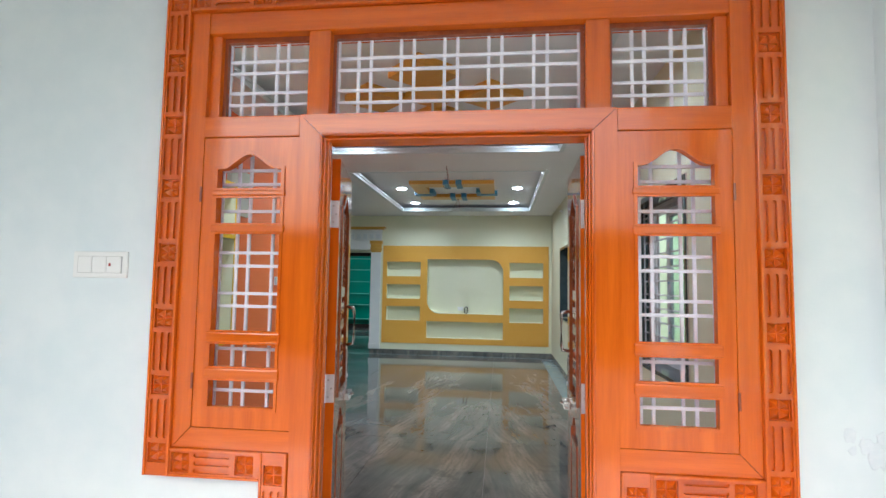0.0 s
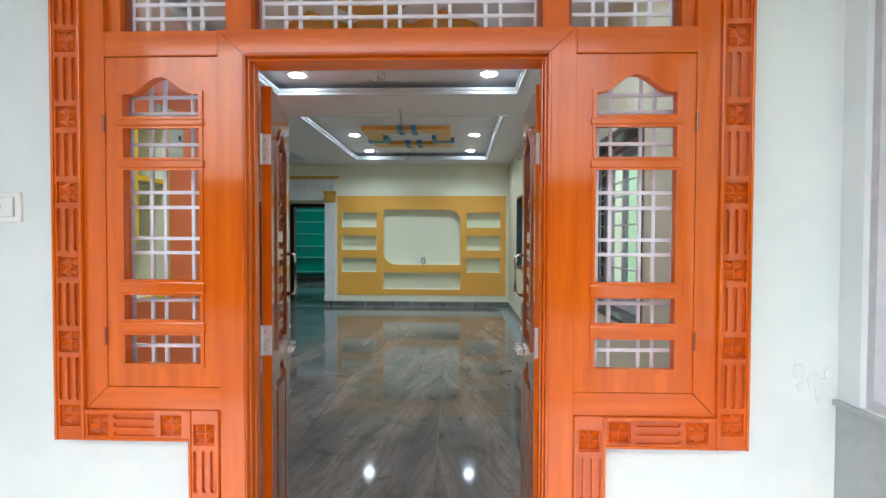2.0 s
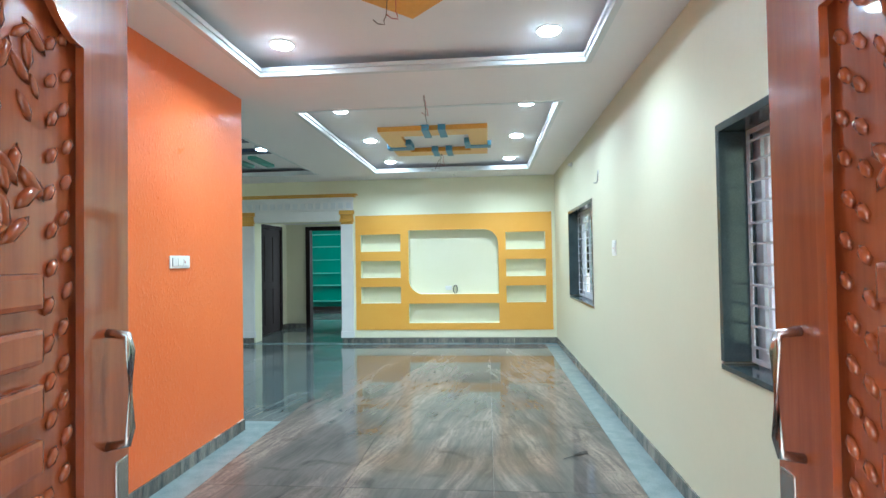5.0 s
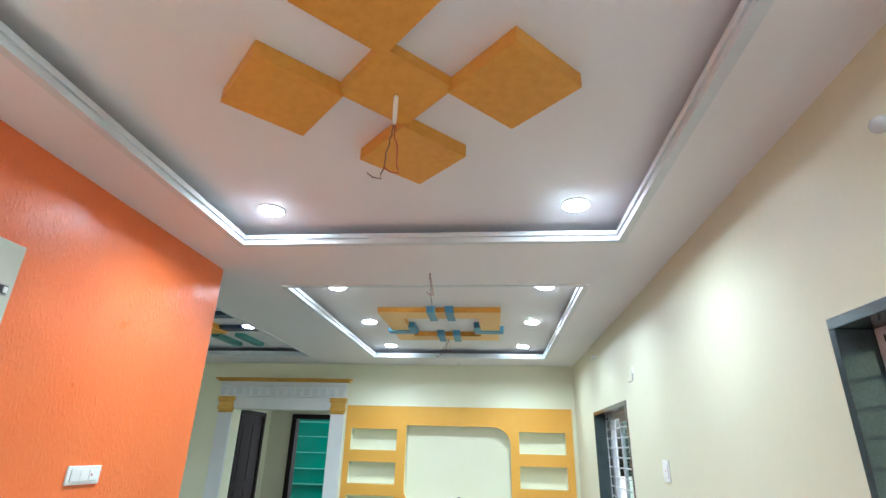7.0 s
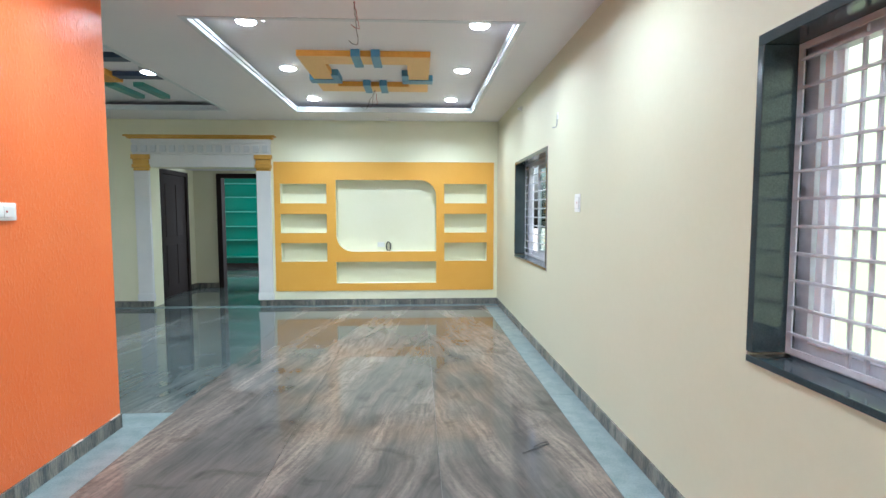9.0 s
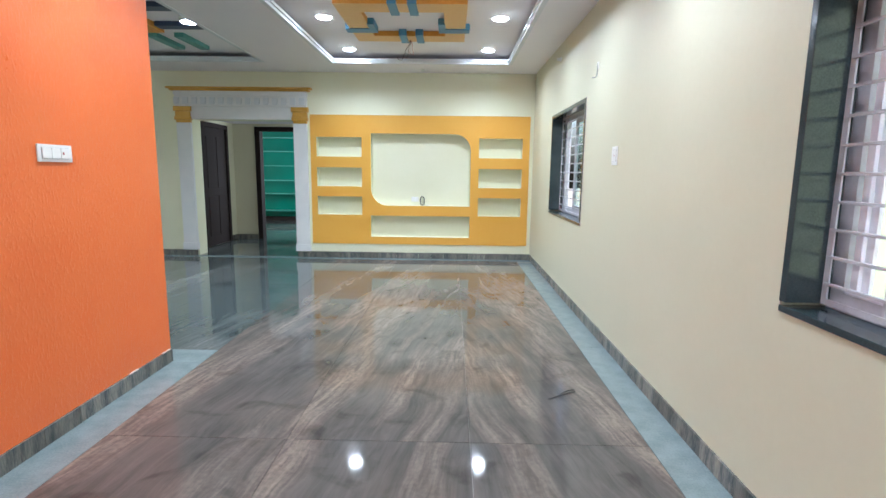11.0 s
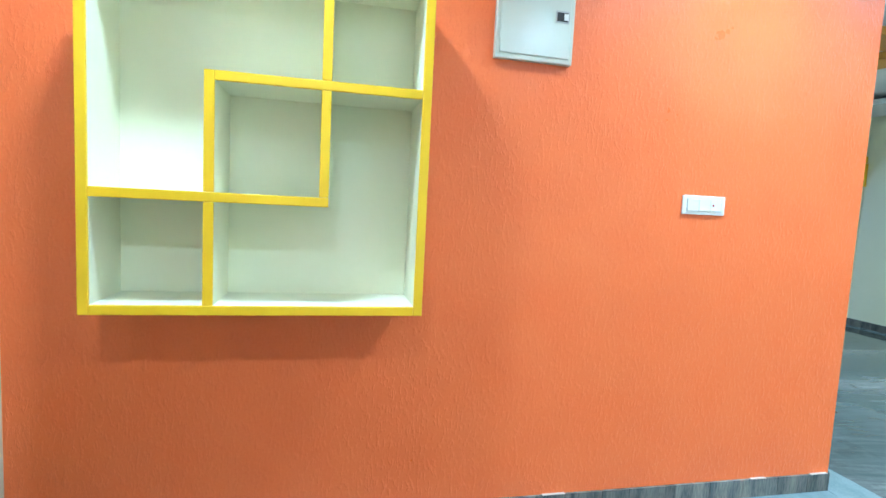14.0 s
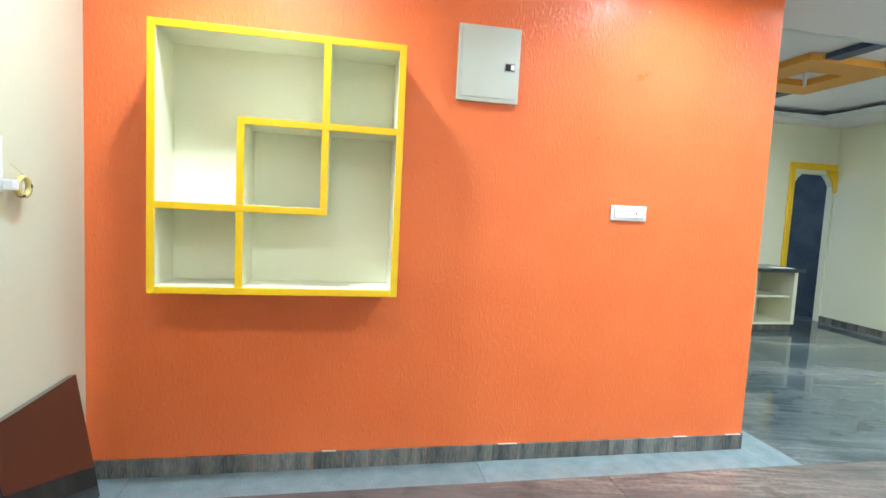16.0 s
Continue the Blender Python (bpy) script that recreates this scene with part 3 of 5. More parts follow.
for x0, x1 in mirrored(0.597, 0.7035):
    carved_border(x0, x1, 0.0, 0.888, "z", door)

# thin yellow paint line where the frame meets the plaster
for x0, x1 in mirrored(1.1685, 1.172):
    part("paint_line", box(x0, x1, FRONT - 0.008, FRONT + 0.02, 0.778, 2.71), M_WOODPALE, door)
for x0, x1 in mirrored(0.7075, 1.168):
    part("paint_line", box(x0, x1, FRONT - 0.008, FRONT + 0.02, 0.778, 0.7815), M_WOODPALE, door)
for x0, x1 in mirrored(0.704, 0.707):
    part("paint_line", box(x0, x1, FRONT - 0.008, FRONT + 0.02, 0.0, 0.781), M_WOODPALE, door)

# outer stiles, bottom rails, head, transom mullions
for x0, x1 in mirrored(0.945, 0.989):
    part("stile", box(x0, x1, Y0 + 0.02, 1.73, 2.172, 2.51, 0.004), M_WOOD, door)
def shaped(outline, y0, y1):
    """Flat timber of any (x, z) outline with softened edges."""
    bm = bmesh.new()
    plate(bm, outline, [], y0, y1)
    return bm


G = 0.0012                      # half of an open timber joint
for s in (-1, 1):
    o, i = XC + s * 0.596, XC + s * 0.505
    bm = shaped([(o, 0.0), (i, 0.0), (i, 2.086 - G), (o, 2.171 - G)], Y0 - 0.004, 1.70)
    bx(bm, o, i + s * 0.044, 1.7005, 1.84, 0.0, 2.085, 0.003)
    bx(bm, i, i - s * 0.007, Y0 + 0.018, 1.695, 0.0, 2.0855, 0.003)
    bx(bm, i - s * 0.0075, i - s * 0.014, Y0 + 0.045, 1.69, 0.0, 2.0855, 0.003)
    part("door_jamb", bm, M_WOOD, door)
    bm = bmesh.new()
    bx(bm, i + s * 0.003, i + s * 0.011, Y0 - 0.0095, Y0 - 0.003, 0.0, 2.09, 0.003)
    part("jamb_bead", bm, M_CARVED, door)
    a, b = sorted((XC + s * 0.5975, XC + s * 0.989))
    part("sidelight_head", box(a, b, Y0 - 0.002, 1.74, 2.0865, 2.171, 0.004), M_WOODH, door)
    a, b = XC + s * 0.5975, XC + s * 0.989
    part("bottom_rail", shaped([(a, 0.889), (XC + s * 1.0615, 0.889), (b, 0.964), (a, 0.964)], Y0 + 0.001, 1.74), M_WOODH, door)
    part("stile", shaped([(XC + s * (1.0615), 0.889 + 2 * G), (XC + s * 1.0615, 2.599), (b, 2.599), (b, 0.964 + 2 * G)], Y0, 1.74), M_WOOD, door)
bm = shaped([(XC - 0.505, 2.086 + G), (XC + 0.505, 2.086 + G), (XC + 0.596, 2.171), (XC - 0.596, 2.171)], Y0 - 0.006, 1.74)
bx(bm, XC - 0.505, XC + 0.505, Y0 + 0.02, 1.74, 2.076, 2.0855, 0.003)
part("door_head", bm, M_WOODH, door)
bm = bmesh.new()
bx(bm, XC - 0.507, XC + 0.507, Y0 - 0.0105, Y0 - 0.004, 2.089, 2.097, 0.003)
part("head_bead", bm, M_CARVED, door)
part("top_rail", box(XC - 0.989, XC + 0.989, Y0 + 0.002, 1.74, 2.511, 2.599, 0.004), M_WOODH, door)
for x0, x1 in mirrored(0.487, 0.575):
    part("transom_mullion", box(x0, x1, Y0 + 0.006, 1.73, 2.172, 2.51, 0.005), M_WOOD, door)
for x0, x1 in ((XC - 0.945, XC - 0.575), (XC - 0.487, XC + 0.487), (XC + 0.575, XC + 0.945)):
    bm = bmesh.new()
    plate(bm, rect(x0, x1, 2.172, 2.51), [rect(x0 + 0.014, x1 - 0.014, 2.18, 2.492)], Y0 + 0.045, Y0 + 0.07)
    part("transom_bead", bm, M_LEAF, door)


def grille(x0, x1, z0, z1, xs, zs, y):
    bm = bmesh.new()
    plate(bm, rect(x0, x1, z0, z1), [rect(x0 + 0.012, x1 - 0.012, z0 + 0.012, z1 - 0.012)], y - 0.006, y + 0.006)
    g = part("grille_frame", bm, M_GRILL, door, "white enamelled steel grille")
    for x in xs:
        part("upright_bar", box(x - 0.0062, x + 0.0062, y - 0.006, y + 0.006, z0 + 0.012, z1 - 0.012, 0.002), M_GRILL, g)
    for z in zs:
        part("cross_bar", box(x0 + 0.012, x1 - 0.012, y - 0.013, y - 0.001, z - 0.0062, z + 0.0062, 0.002), M_GRILL, g)


ZT = (2.417, 2.369, 2.286, 2.237)
mid = [-0.454 + k * 0.173 + d for k in range(5) for d in (0.0, 0.051)]
grille(XC - 0.478, XC + 0.478, 2.178, 2.506, mid, ZT, 1.685)
grille(XC - 0.938, XC - 0.582, 2.178, 2.506, (-0.942, -0.891, -0.795, -0.749), ZT, 1.685)
grille(XC + 0.582, XC + 0.938, 2.178, 2.506, (0.603, 0.648, 0.745, 0.795), ZT, 1.685)


def ogee_top(u0, u1, v0, v1, vs):
    """A light with an ogee-arched head: shoulders at vs, crown at v1."""
    c, h = (u0 + u1) / 2, (u1 - u0) / 2
    pts = [(u0, v0), (u1, v0), (u1, vs)]
    for k in range(1, 16):
        a = 1 - 2 * k / 16
        s = abs(a)
        f = 0.0 if s > 0.88 else 0.5 + 0.5 * math.cos(math.pi * min(1, s / 0.88))
        pts.append((c + a * h, vs + (v1 - vs) * f))
    pts.append((u0, vs))
    return pts


LIGHT_Z = ((1.742, 1.851), (1.329, 1.709), (1.192, 1.285), (1.040, 1.148))
for s in (-1, 1):
    a, b = sorted((XC + s * 0.598, XC + s * 0.988))
    u0, u1 = sorted((XC + s * 0.659, XC + s * 0.931))
    bm = bmesh.new()
    plate(bm, rect(a, b, 0.966, 2.084), [ogee_top(u0, u1, 1.878, 2.022, 1.962)] + [rect(u0, u1, z0, z1) for z0, z1 in LIGHT_Z], Y0 + 0.004, Y0 + 0.045)
    sash = part("sidelight_sash", bm, M_WOOD, door)
    for z0, z1 in ((1.851, 1.878), (1.709, 1.742), (1.285, 1.329), (1.148, 1.192)):
        part("glazing_bar", box(u0 - 0.012, u1 + 0.012, Y0 - 0.008, Y0 + 0.01, z0 + 0.002, z1 - 0.002, 0.006), M_WOODH, sash)
    bm = bmesh.new()
    ins = ogee_top(u0 + 0.006, u1 - 0.006, 1.884, 2.016, 1.958)
    plate(bm, ogee_top(u0 - 0.008, u1 + 0.008, 1.87, 2.032, 1.970), [ins], Y0 - 0.004, Y0 + 0.006)
    part("arched_moulding", bm, M_WOOD, sash)
    for z0, z1 in LIGHT_Z:
        bm = bmesh.new()
        plate(bm, rect(u0 - 0.007, u1 + 0.007, z0 - 0.007, z1 + 0.007), [rect(u0 + 0.005, u1 - 0.005, z0 + 0.005, z1 - 0.005)], Y0 - 0.001, Y0 + 0.008)
        part("light_bead", bm, M_WOOD, sash)
    hx = a - 0.002 if s < 0 else b + 0.002
    for z in (1.86, 1.14):
        bm = bmesh.new()
        cyl(bm, (hx, Y0 - 0.003, z - 0.03), (hx, Y0 - 0.003, z + 0.03), 0.005, seg=8)
        part("hinge", bm, M_LEAF, sash)
    xs = [u0 + k for k in ((0.048, 0.098, 0.199, 0.247) if s < 0 else (0.033, 0.077, 0.180, 0.227))]
    zs = (1.971, 1.914, 1.804, 1.636, 1.583, 1.473, 1.422, 1.253, 1.09)
    grille(u0 - 0.03, u1 + 0.03, 1.0, 2.05, xs, zs, 1.705)


# ---- entrance door leaves ----
def door_leaf(s):
    """A carved leaf, hinged at its local origin, width along +x, carved face towards -y (s=1) or mirrored."""
    W, H, T = 0.50, 2.055, 0.038
    t = thing("door_leaf", (0, 0, 0), "glossy red-brown carved teak door leaf standing open", "door", "entrance door leaves")

    def sl(u0, u1, y0, y1, z0, z1, b=0.004):
        return box(s * u0, s * u1, y0, y1, z0, z1, b)

    bm = bmesh.new()
    panel = [(s * u, v) for u, v in ogee_top(0.10, 0.365, 1.03, 1.93, 1.86)]
    low = [(s * u, v) for u, v in ogee_top(0.10, 0.365, 0.14, 0.95, 0.88)]
    plate(bm, [(s * u, v) for u, v in rect(0.0, W, 0.012, H)], [panel, low], -T, 0)
    part("leaf_frame", bm, M_LEAF, t)
    part("edge_lipping", sl(-0.003, -0.0002, -T, 0, 0.012, H, 0.0008), M_WOOD, t, "bright orange leaf edge")
    part("carved_panel", sl(0.095, 0.37, -T + 0.012, -0.010, 1.02, 1.94), M_LEAF, t)
    part("lower_panel", sl(0.095, 0.37, -T + 0.012, -0.010, 0.13, 0.96), M_LEAF, t)
    bm = bmesh.new()
    bx(bm, s * 0.135, s * 0.33, -T - 0.002, -T + 0.012, 0.175, 0.85, 0.011)
    part("raised_field", bm, M_LEAF, t)
    bm = bmesh.new()
    plate(bm, [(s * u, v) for u, v in ogee_top(0.092, 0.373, 1.022, 1.94, 1.865)], [[(s * u, v) for u, v in ogee_top(0.112, 0.353, 1.042, 1.918, 1.852)]], -T - 0.007, -T + 0.004)
    part("panel_moulding", bm, M_LEAF, t)
    rnd = random.Random(4)
    bm = bmesh.new()
    for k in range(15):
        z = 1.08 + k * 0.054
        for u in (0.30, 0.334):
            bmesh.ops.create_icosphere(bm, subdivisions=1, radius=0.013, matrix=Matrix.Translation((s * (u + rnd.uniform(-0.006, 0.006)), -T + 0.009, z + (0.02 if u > 0.32 else 0)))
                                       @ Matrix.Rotation(0.6 * s, 4, "Y") @ Matrix.Diagonal((0.7, 0.5, 1.3, 1)))
    part("carved_vine", bm, M_LEAF, t, smooth=True)
    bm = bmesh.new()
    for k in range(6):
        z = 1.08 + k * 0.075
        bx(bm, s * 0.13, s * 0.275, -T - 0.002, -T + 0.013, z, z + 0.05, 0.008)
    part("carved_ladder", bm, M_LEAF, t)
    bm = bmesh.new()
    for k in range(34):
        z, u = rnd.uniform(1.55, 1.84), rnd.uniform(0.14, 0.275)
        bmesh.ops.create_icosphere(bm, subdivisions=1, radius=rnd.uniform(0.012, 0.024), matrix=Matrix.Translation((s * u, -T + 0.011, z))
                                   @ Matrix.Rotation(rnd.uniform(-1, 1), 4, "Y") @ Matrix.Diagonal((0.5, 0.42, 1.5, 1)))
    part("carved_blossom", bm, M_LEAF, t, smooth=True)
    for z in (1.815, 1.08):
        bm = bmesh.new()
        bx(bm, s * -0.006, s * -0.0032, -T + 0.001, -0.001, z - 0.058, z + 0.058)
        bx(bm, s * -0.007, s * -0.002, 0.0, 0.03, z - 0.058, z + 0.058)
        cyl(bm, (s * -0.006, 0.001, z - 0.058), (s * -0.006, 0.001, z + 0.058), 0.006, seg=8)
        hg = part("hinge", bm, M_HINGE, t, "steel butt hinge with screws")
        for dz in (-0.035, 0.0, 0.035):
            bm = bmesh.new()
            cyl(bm, (s * -0.0058, -T / 2 + 0.006 * (1 if dz else -1), z + dz), (s * -0.0075, -T / 2 + 0.006 * (1 if dz else -1), z + dz), 0.004, seg=8)
            part("screw", bm, M_GREYPL, hg)
    for face in (-T, 0.0):
        d = -1 if face < 0 else 1
        bm = bmesh.new()
        tube(bm, [(s * 0.43, face, 1.21), (s * 0.43, face + d * 0.032, 1.215), (s * 0.43, face + d * 0.037, 1.24), (s * 0.43, face + d * 0.037, 1.37),
                  (s * 0.43, face + d * 0.032, 1.395), (s * 0.43, face, 1.40)], 0.008, 8)
        part("pull_handle", bm, M_STEEL, t, "steel bow handle", smooth=True)
    for z in (0.96,):
        bm = bmesh.new()
        cyl(bm, (s * 0.36, -T - 0.016, z), (s * 0.515, -T - 0.016, z), 0.008, seg=10)
        for u in (0.38, 0.43, 0.48):
            bx(bm, s * u, s * (u + 0.016), -T - 0.03, -T, z - 0.016, z + 0.016, 0.003)
        cyl(bm, (s * 0.41, -T - 0.016, z), (s * 0.41, -T - 0.045, z + 0.012), 0.006, seg=8)
        part("tower_bolt", bm, M_STEEL, t, "steel sliding bolt")
    bm = bmesh.new()
    bx(bm, s * 0.452, s * 0.492, -T - 0.004, -T, 0.985, 1.175, 0.002)
    lock = part("lock_plate", bm, M_STEEL, t, "steel lock plate")
    bm = bmesh.new()
    cyl(bm, (s * 0.472, -T - 0.008, 1.05), (s * 0.472, -T - 0.003, 1.05), 0.009, seg=12)
    part("key_barrel", bm, M_GREYPL, lock)
    return t


left = door_leaf(1)
left.matrix_world = pose(-0.609, 1.848, 0.0, 0, 0, 101.2)
right = door_leaf(-1)
right.matrix_world = pose(0.475, 1.848, 0.0, 0, 0, -91.6)


# ---- television panel ----
def rounded_screen(u0, u1, v0, v1, r):
    """Rectangle whose upper right and lower left corners are large curves."""
    pts = []
    for k in range(9):
        a = math.pi * 1.5 - k * math.pi / 16
        pts.append((u0 + r + r * math.cos(a), v0 + r + r * math.sin(a)))
    pts.append((u0, v1))
    for k in range(9):
        a = math.pi / 2 - k * math.pi / 16
        pts.append((u1 - r + r * math.cos(a), v1 - r + r * math.sin(a)))
    pts.append((u1, v0))
    return pts


tv = thing("television_panel", (-0.65, FAR, PZ0), "ochre yellow built-in television panel with cream niches", "wall unit")
holes = [rounded_screen(-1.46, 0.181, 0.885, 2.06, 0.27), rect(-1.466, 0.18, 0.359, 0.716)]
for u0, u1 in ((-2.356, -1.613), (0.316, 1.023)):
    for v0, v1 in ((1.68, 1.996), (1.195, 1.505), (0.725, 1.028)):
        holes.append(rect(u0, u1, v0, v1))
bm = bmesh.new()
plate(bm, rect(PX0 + 0.001, PX1 - 0.001, PZ0 + 0.001, PZ1 - 0.001), holes, FAR - 0.012, FAR + 0.278, hole_mi=1)
part("panel", bm, [M_YELLOW, M_CREAM2], tv)
for h in holes:
    us, vs = [p[0] for p in h], [p[1] for p in h]
    part("niche_back", box(min(us) + 0.001, max(us) - 0.001, FAR + 0.13, FAR + 0.276, min(vs) + 0.001, max(vs) - 0.001), M_CREAM2, tv, "pale cream niche back")
bm = bmesh.new()
bx(bm, PX0, PX1, FAR - 0.018, FAR - 0.004, PZ1 - 0.002, PZ1 + 0.014, 0.003)
part("top_bead", bm, M_CREAM2, tv, "pale cream bead")

# socket plate and loop of cable in the screen niche
sp = thing("socket_plate", (-0.72, FAR + 0.13, 0.99), "white wall socket plate in the television niche", "socket")
part("plate", box(-0.80, -0.68, FAR + 0.119, FAR + 0.13, 0.95, 1.03, 0.003), M_PLASTIC, sp)
part("rocker", box(-0.785, -0.74, FAR + 0.115, FAR + 0.121, 0.965, 1.015, 0.002), M_PLASTIC, sp)
cab = bmesh.new()
pts = []
for k in range(40):
    a = k * 0.42
    pts.append((-0.615 + 0.035 * math.cos(a) + 0.004 * math.sin(k), FAR + 0.095 + 0.012 * math.sin(a * 0.31), 0.965 + 0.075 * math.sin(a)))
tube(cab, pts, 0.006, 6)
tagged(link("cable_coil", cab, M_BLACK, True), "coil of black television cable on the niche sill", "cable")

# ---- moulded surround of the passage opening ----
sur = thing("arch_surround", ((AX0 + AX1) / 2, FAR, 0), "white moulded doorway surround with gold capitals and cornice", "doorway")
for x0, x1 in ((AX0 - 0.235, AX0 - 0.002), (AX1 + 0.002, AX1 + 0.225)):
    bm = bmesh.new()
    bx(bm, x0, x1, FAR - 0.05, FAR - 0.001, 0.10, 2.2, 0.004)
    bx(bm, x0 - 0.012, x1 + 0.012, FAR - 0.062, FAR - 0.001, 0.10, 0.22, 0.004)
    part("pilaster", bm, M_WHITE, sur)
    bm = bmesh.new()
    for k, (o, z0, z1) in enumerate(((0.0, 2.201, 2.24), (0.018, 2.241, 2.30), (0.006, 2.301, 2.38), (0.026, 2.381, 2.455))):
        bx(bm, x0 - o, x1 + o, FAR - 0.055 - o, FAR - 0.001, z0, z1, 0.008)
    part("capital", bm, M_GOLD, sur, "gold painted capital")
bm = bmesh.new()
bx(bm, AX0 - 0.24, AX1 + 0.23, FAR - 0.06, FAR - 0.001, 2.456, 2.70, 0.004)
bx(bm, AX0, AX1, FAR - 0.04, FAR - 0.001, 2.258, 2.455, 0.004)
bx(bm, AX0 - 0.25, AX1 + 0.24, FAR - 0.075, FAR - 0.001, 2.635, 2.70, 0.008)
part("entablature", bm, M_WHITE, sur)
for k in range(15):
    x = AX0 - 0.20 + k * (AX1 - AX0 + 0.36) / 14
    part("dentil", box(x - 0.045, x + 0.045, FAR - 0.085, FAR - 0.06, 2.49, 2.60, 0.008), M_LIP, sur)
bm = bmesh.new()
bx(bm, AX0 - 0.30, AX1 + 0.28, FAR - 0.10, FAR - 0.001, 2.701, 2.73, 0.006)
bx(bm, AX0 - 0.34, AX1 + 0.32, FAR - 0.13, FAR - 0.001, 2.731, 2.757, 0.006)
part("cornice", bm, M_GOLD, sur, "gold painted cornice")


# ---- inner doors ----
d1 = thing("door_2", (PASS, 11.95, 0), "closed dark brown panelled wooden door in the passage", "door", kind="structure")
bm = bmesh.new()
plate(bm, [(11.42, 0.0), (11.50, 0.0), (11.50, 2.22), (12.40, 2.22), (12.40, 0.0), (12.48, 0.0), (12.48, 2.30), (11.42, 2.30)], [], PASS + 0.001, PASS + 0.06, "x")
part("door_frame", bm, M_DARKWOOD, d1)
part("door_leaf", box(PASS + 0.001, PASS + 0.035, 11.505, 12.395, 0.01, 2.215, 0.004), M_DARKWOOD, d1)
for z0, z1 in ((0.2, 0.95), (1.1, 2.05)):
    for y0, y1 in ((11.6, 11.9), (12.0, 12.3)):
        part("door_panel", box(PASS + 0.03, PASS + 0.045, y0, y1, z0, z1, 0.008), M_DARKWOOD, d1)

d2 = thing("door_3", (-3.67, DW, 0), "dark brown wooden door frame of the teal room", "door", kind="structure")
for x0, x1 in ((-4.19, -4.09), (-3.25, -3.15)):
    part("door_jamb", box(x0, x1, DW - 0.02, DW + 0.17, 0, 2.23, 0.005), M_DARKWOOD, d2)
part("door_head", box(-4.19, -3.15, DW - 0.02, DW + 0.17, 2.231, 2.32, 0.005), M_DARKWOOD, d2)

# teal shelving on the far bedroom wall
ws = thing("shelf_unit", (-4.4, 17.1, 0.0), "teal built-in wall shelves with pale edges", "shelves")
part("back_panel", box(-6.2, -2.4, 17.06, 17.099, 0.101, 2.75), M_TEAL, ws)
part("plinth", box(-6.2, -2.4, 16.78, 17.059, 0.0, 0.10, 0.004), M_DARKWOOD, ws)
for z in (0.30, 0.78, 1.16, 1.57, 1.98, 2.36):
    sh = part("shelf", box(-6.2, -2.4, 16.75, 17.059, z - 0.02, z, 0.002), M_TEAL, ws)
    part("shelf_edge", box(-6.2, -2.4, 16.742, 16.749, z - 0.022, z + 0.002), M_TEALEDGE, sh)
for x in (-6.2, -2.42):
    part("upright", box(x, x + 0.02, 16.752, 17.058, 0.101, 2.75, 0.002), M_TEAL, ws)

# kitchen doorway trim and built-in dining cabinet
kt = thing("doorway_trim", (WEST, 10.3, 0), "yellow painted trim of the cut-corner kitchen doorway", "doorway")
part("side_trim", box(WEST + 0.001, WEST + 0.03, KD0 - 0.09, KD0 - 0.005, 0.1, 2.365, 0.004), M_LEMON, kt)
part("head_trim", box(WEST + 0.001, WEST + 0.035, KD0 - 0.10, FAR - 0.02, 2.366, 2.46, 0.004), M_LEMON, kt)
bm = bmesh.new()
plate(bm, [(KD1 - 0.16, 2.36), (KD1 + 0.03, 2.36), (KD1 + 0.03, 2.03), (KD1 + 0.0, 2.03), (KD1 - 0.03, 2.17), (KD1 - 0.09, 2.27)], [], WEST + 0.001, WEST + 0.035, "x")
part("corbel", bm, M_LEMON, kt)
cb = thing("cabinet", (-5.83, 9.1, 0), "cream open-front dining cabinet built of masonry", "cabinet")
part("plinth", box(WEST + 0.001, -5.50, 8.2, 9.6, 0.0, 0.09, 0.003), M_SKIRT, cb)
part("base", box(WEST + 0.001, -5.47, 8.2, 9.62, 0.091, 0.12, 0.003), M_CREAM2, cb)
for y in (8.2, 8.9, 9.56):
    part("side_panel", box(WEST + 0.001, -5.47, y, y + 0.06, 0.121, 0.84, 0.003), M_CREAM2, cb)
part("shelf", box(WEST + 0.001, -5.52, 8.26, 9.559, 0.47, 0.50, 0.003), M_CREAM2, cb)
tagged(link("worktop", box(WEST + 0.001, -5.42, 8.1, 9.68, 0.841, 0.89, 0.008), M_GRANITE), "black polished granite top on the dining cabinet", "worktop")
bm = bmesh.new()
bx(bm, -5.62, -5.47, 9.25, 9.55, 0.8905, 0.897, 0.002)
tagged(link("paper_sheet", bm, M_WHITE), "white folded paper on the granite worktop", "paper")
tp = thing("kitchen_counter", (-8.0, 10.2, 0), "dark kitchen counter with blue tiles", "counter")
part("body", box(-8.39, -7.85, 8.61, 11.39, 0, 0.82), M_KITCHEN, tp)
part("top", box(-8.39, -7.8, 8.61, 11.39, 0.821, 0.86, 0.005), M_GRANITE, tp)


ks = thing("kitchen_shelf", (-8.2, 10.4, 1.2), "dark wall shelf in the dim kitchen", "shelf")
for z in (1.12, 1.50):
    part("board", box(-8.399, -8.12, 8.9, 11.2, z, z + 0.03, 0.003), M_GRANITE, ks)
    for y in (9.2, 10.9):
        part("bracket", box(-8.399, -8.16, y, y + 0.03, z - 0.12, z - 0.001, 0.003), M_GRANITE, ks)
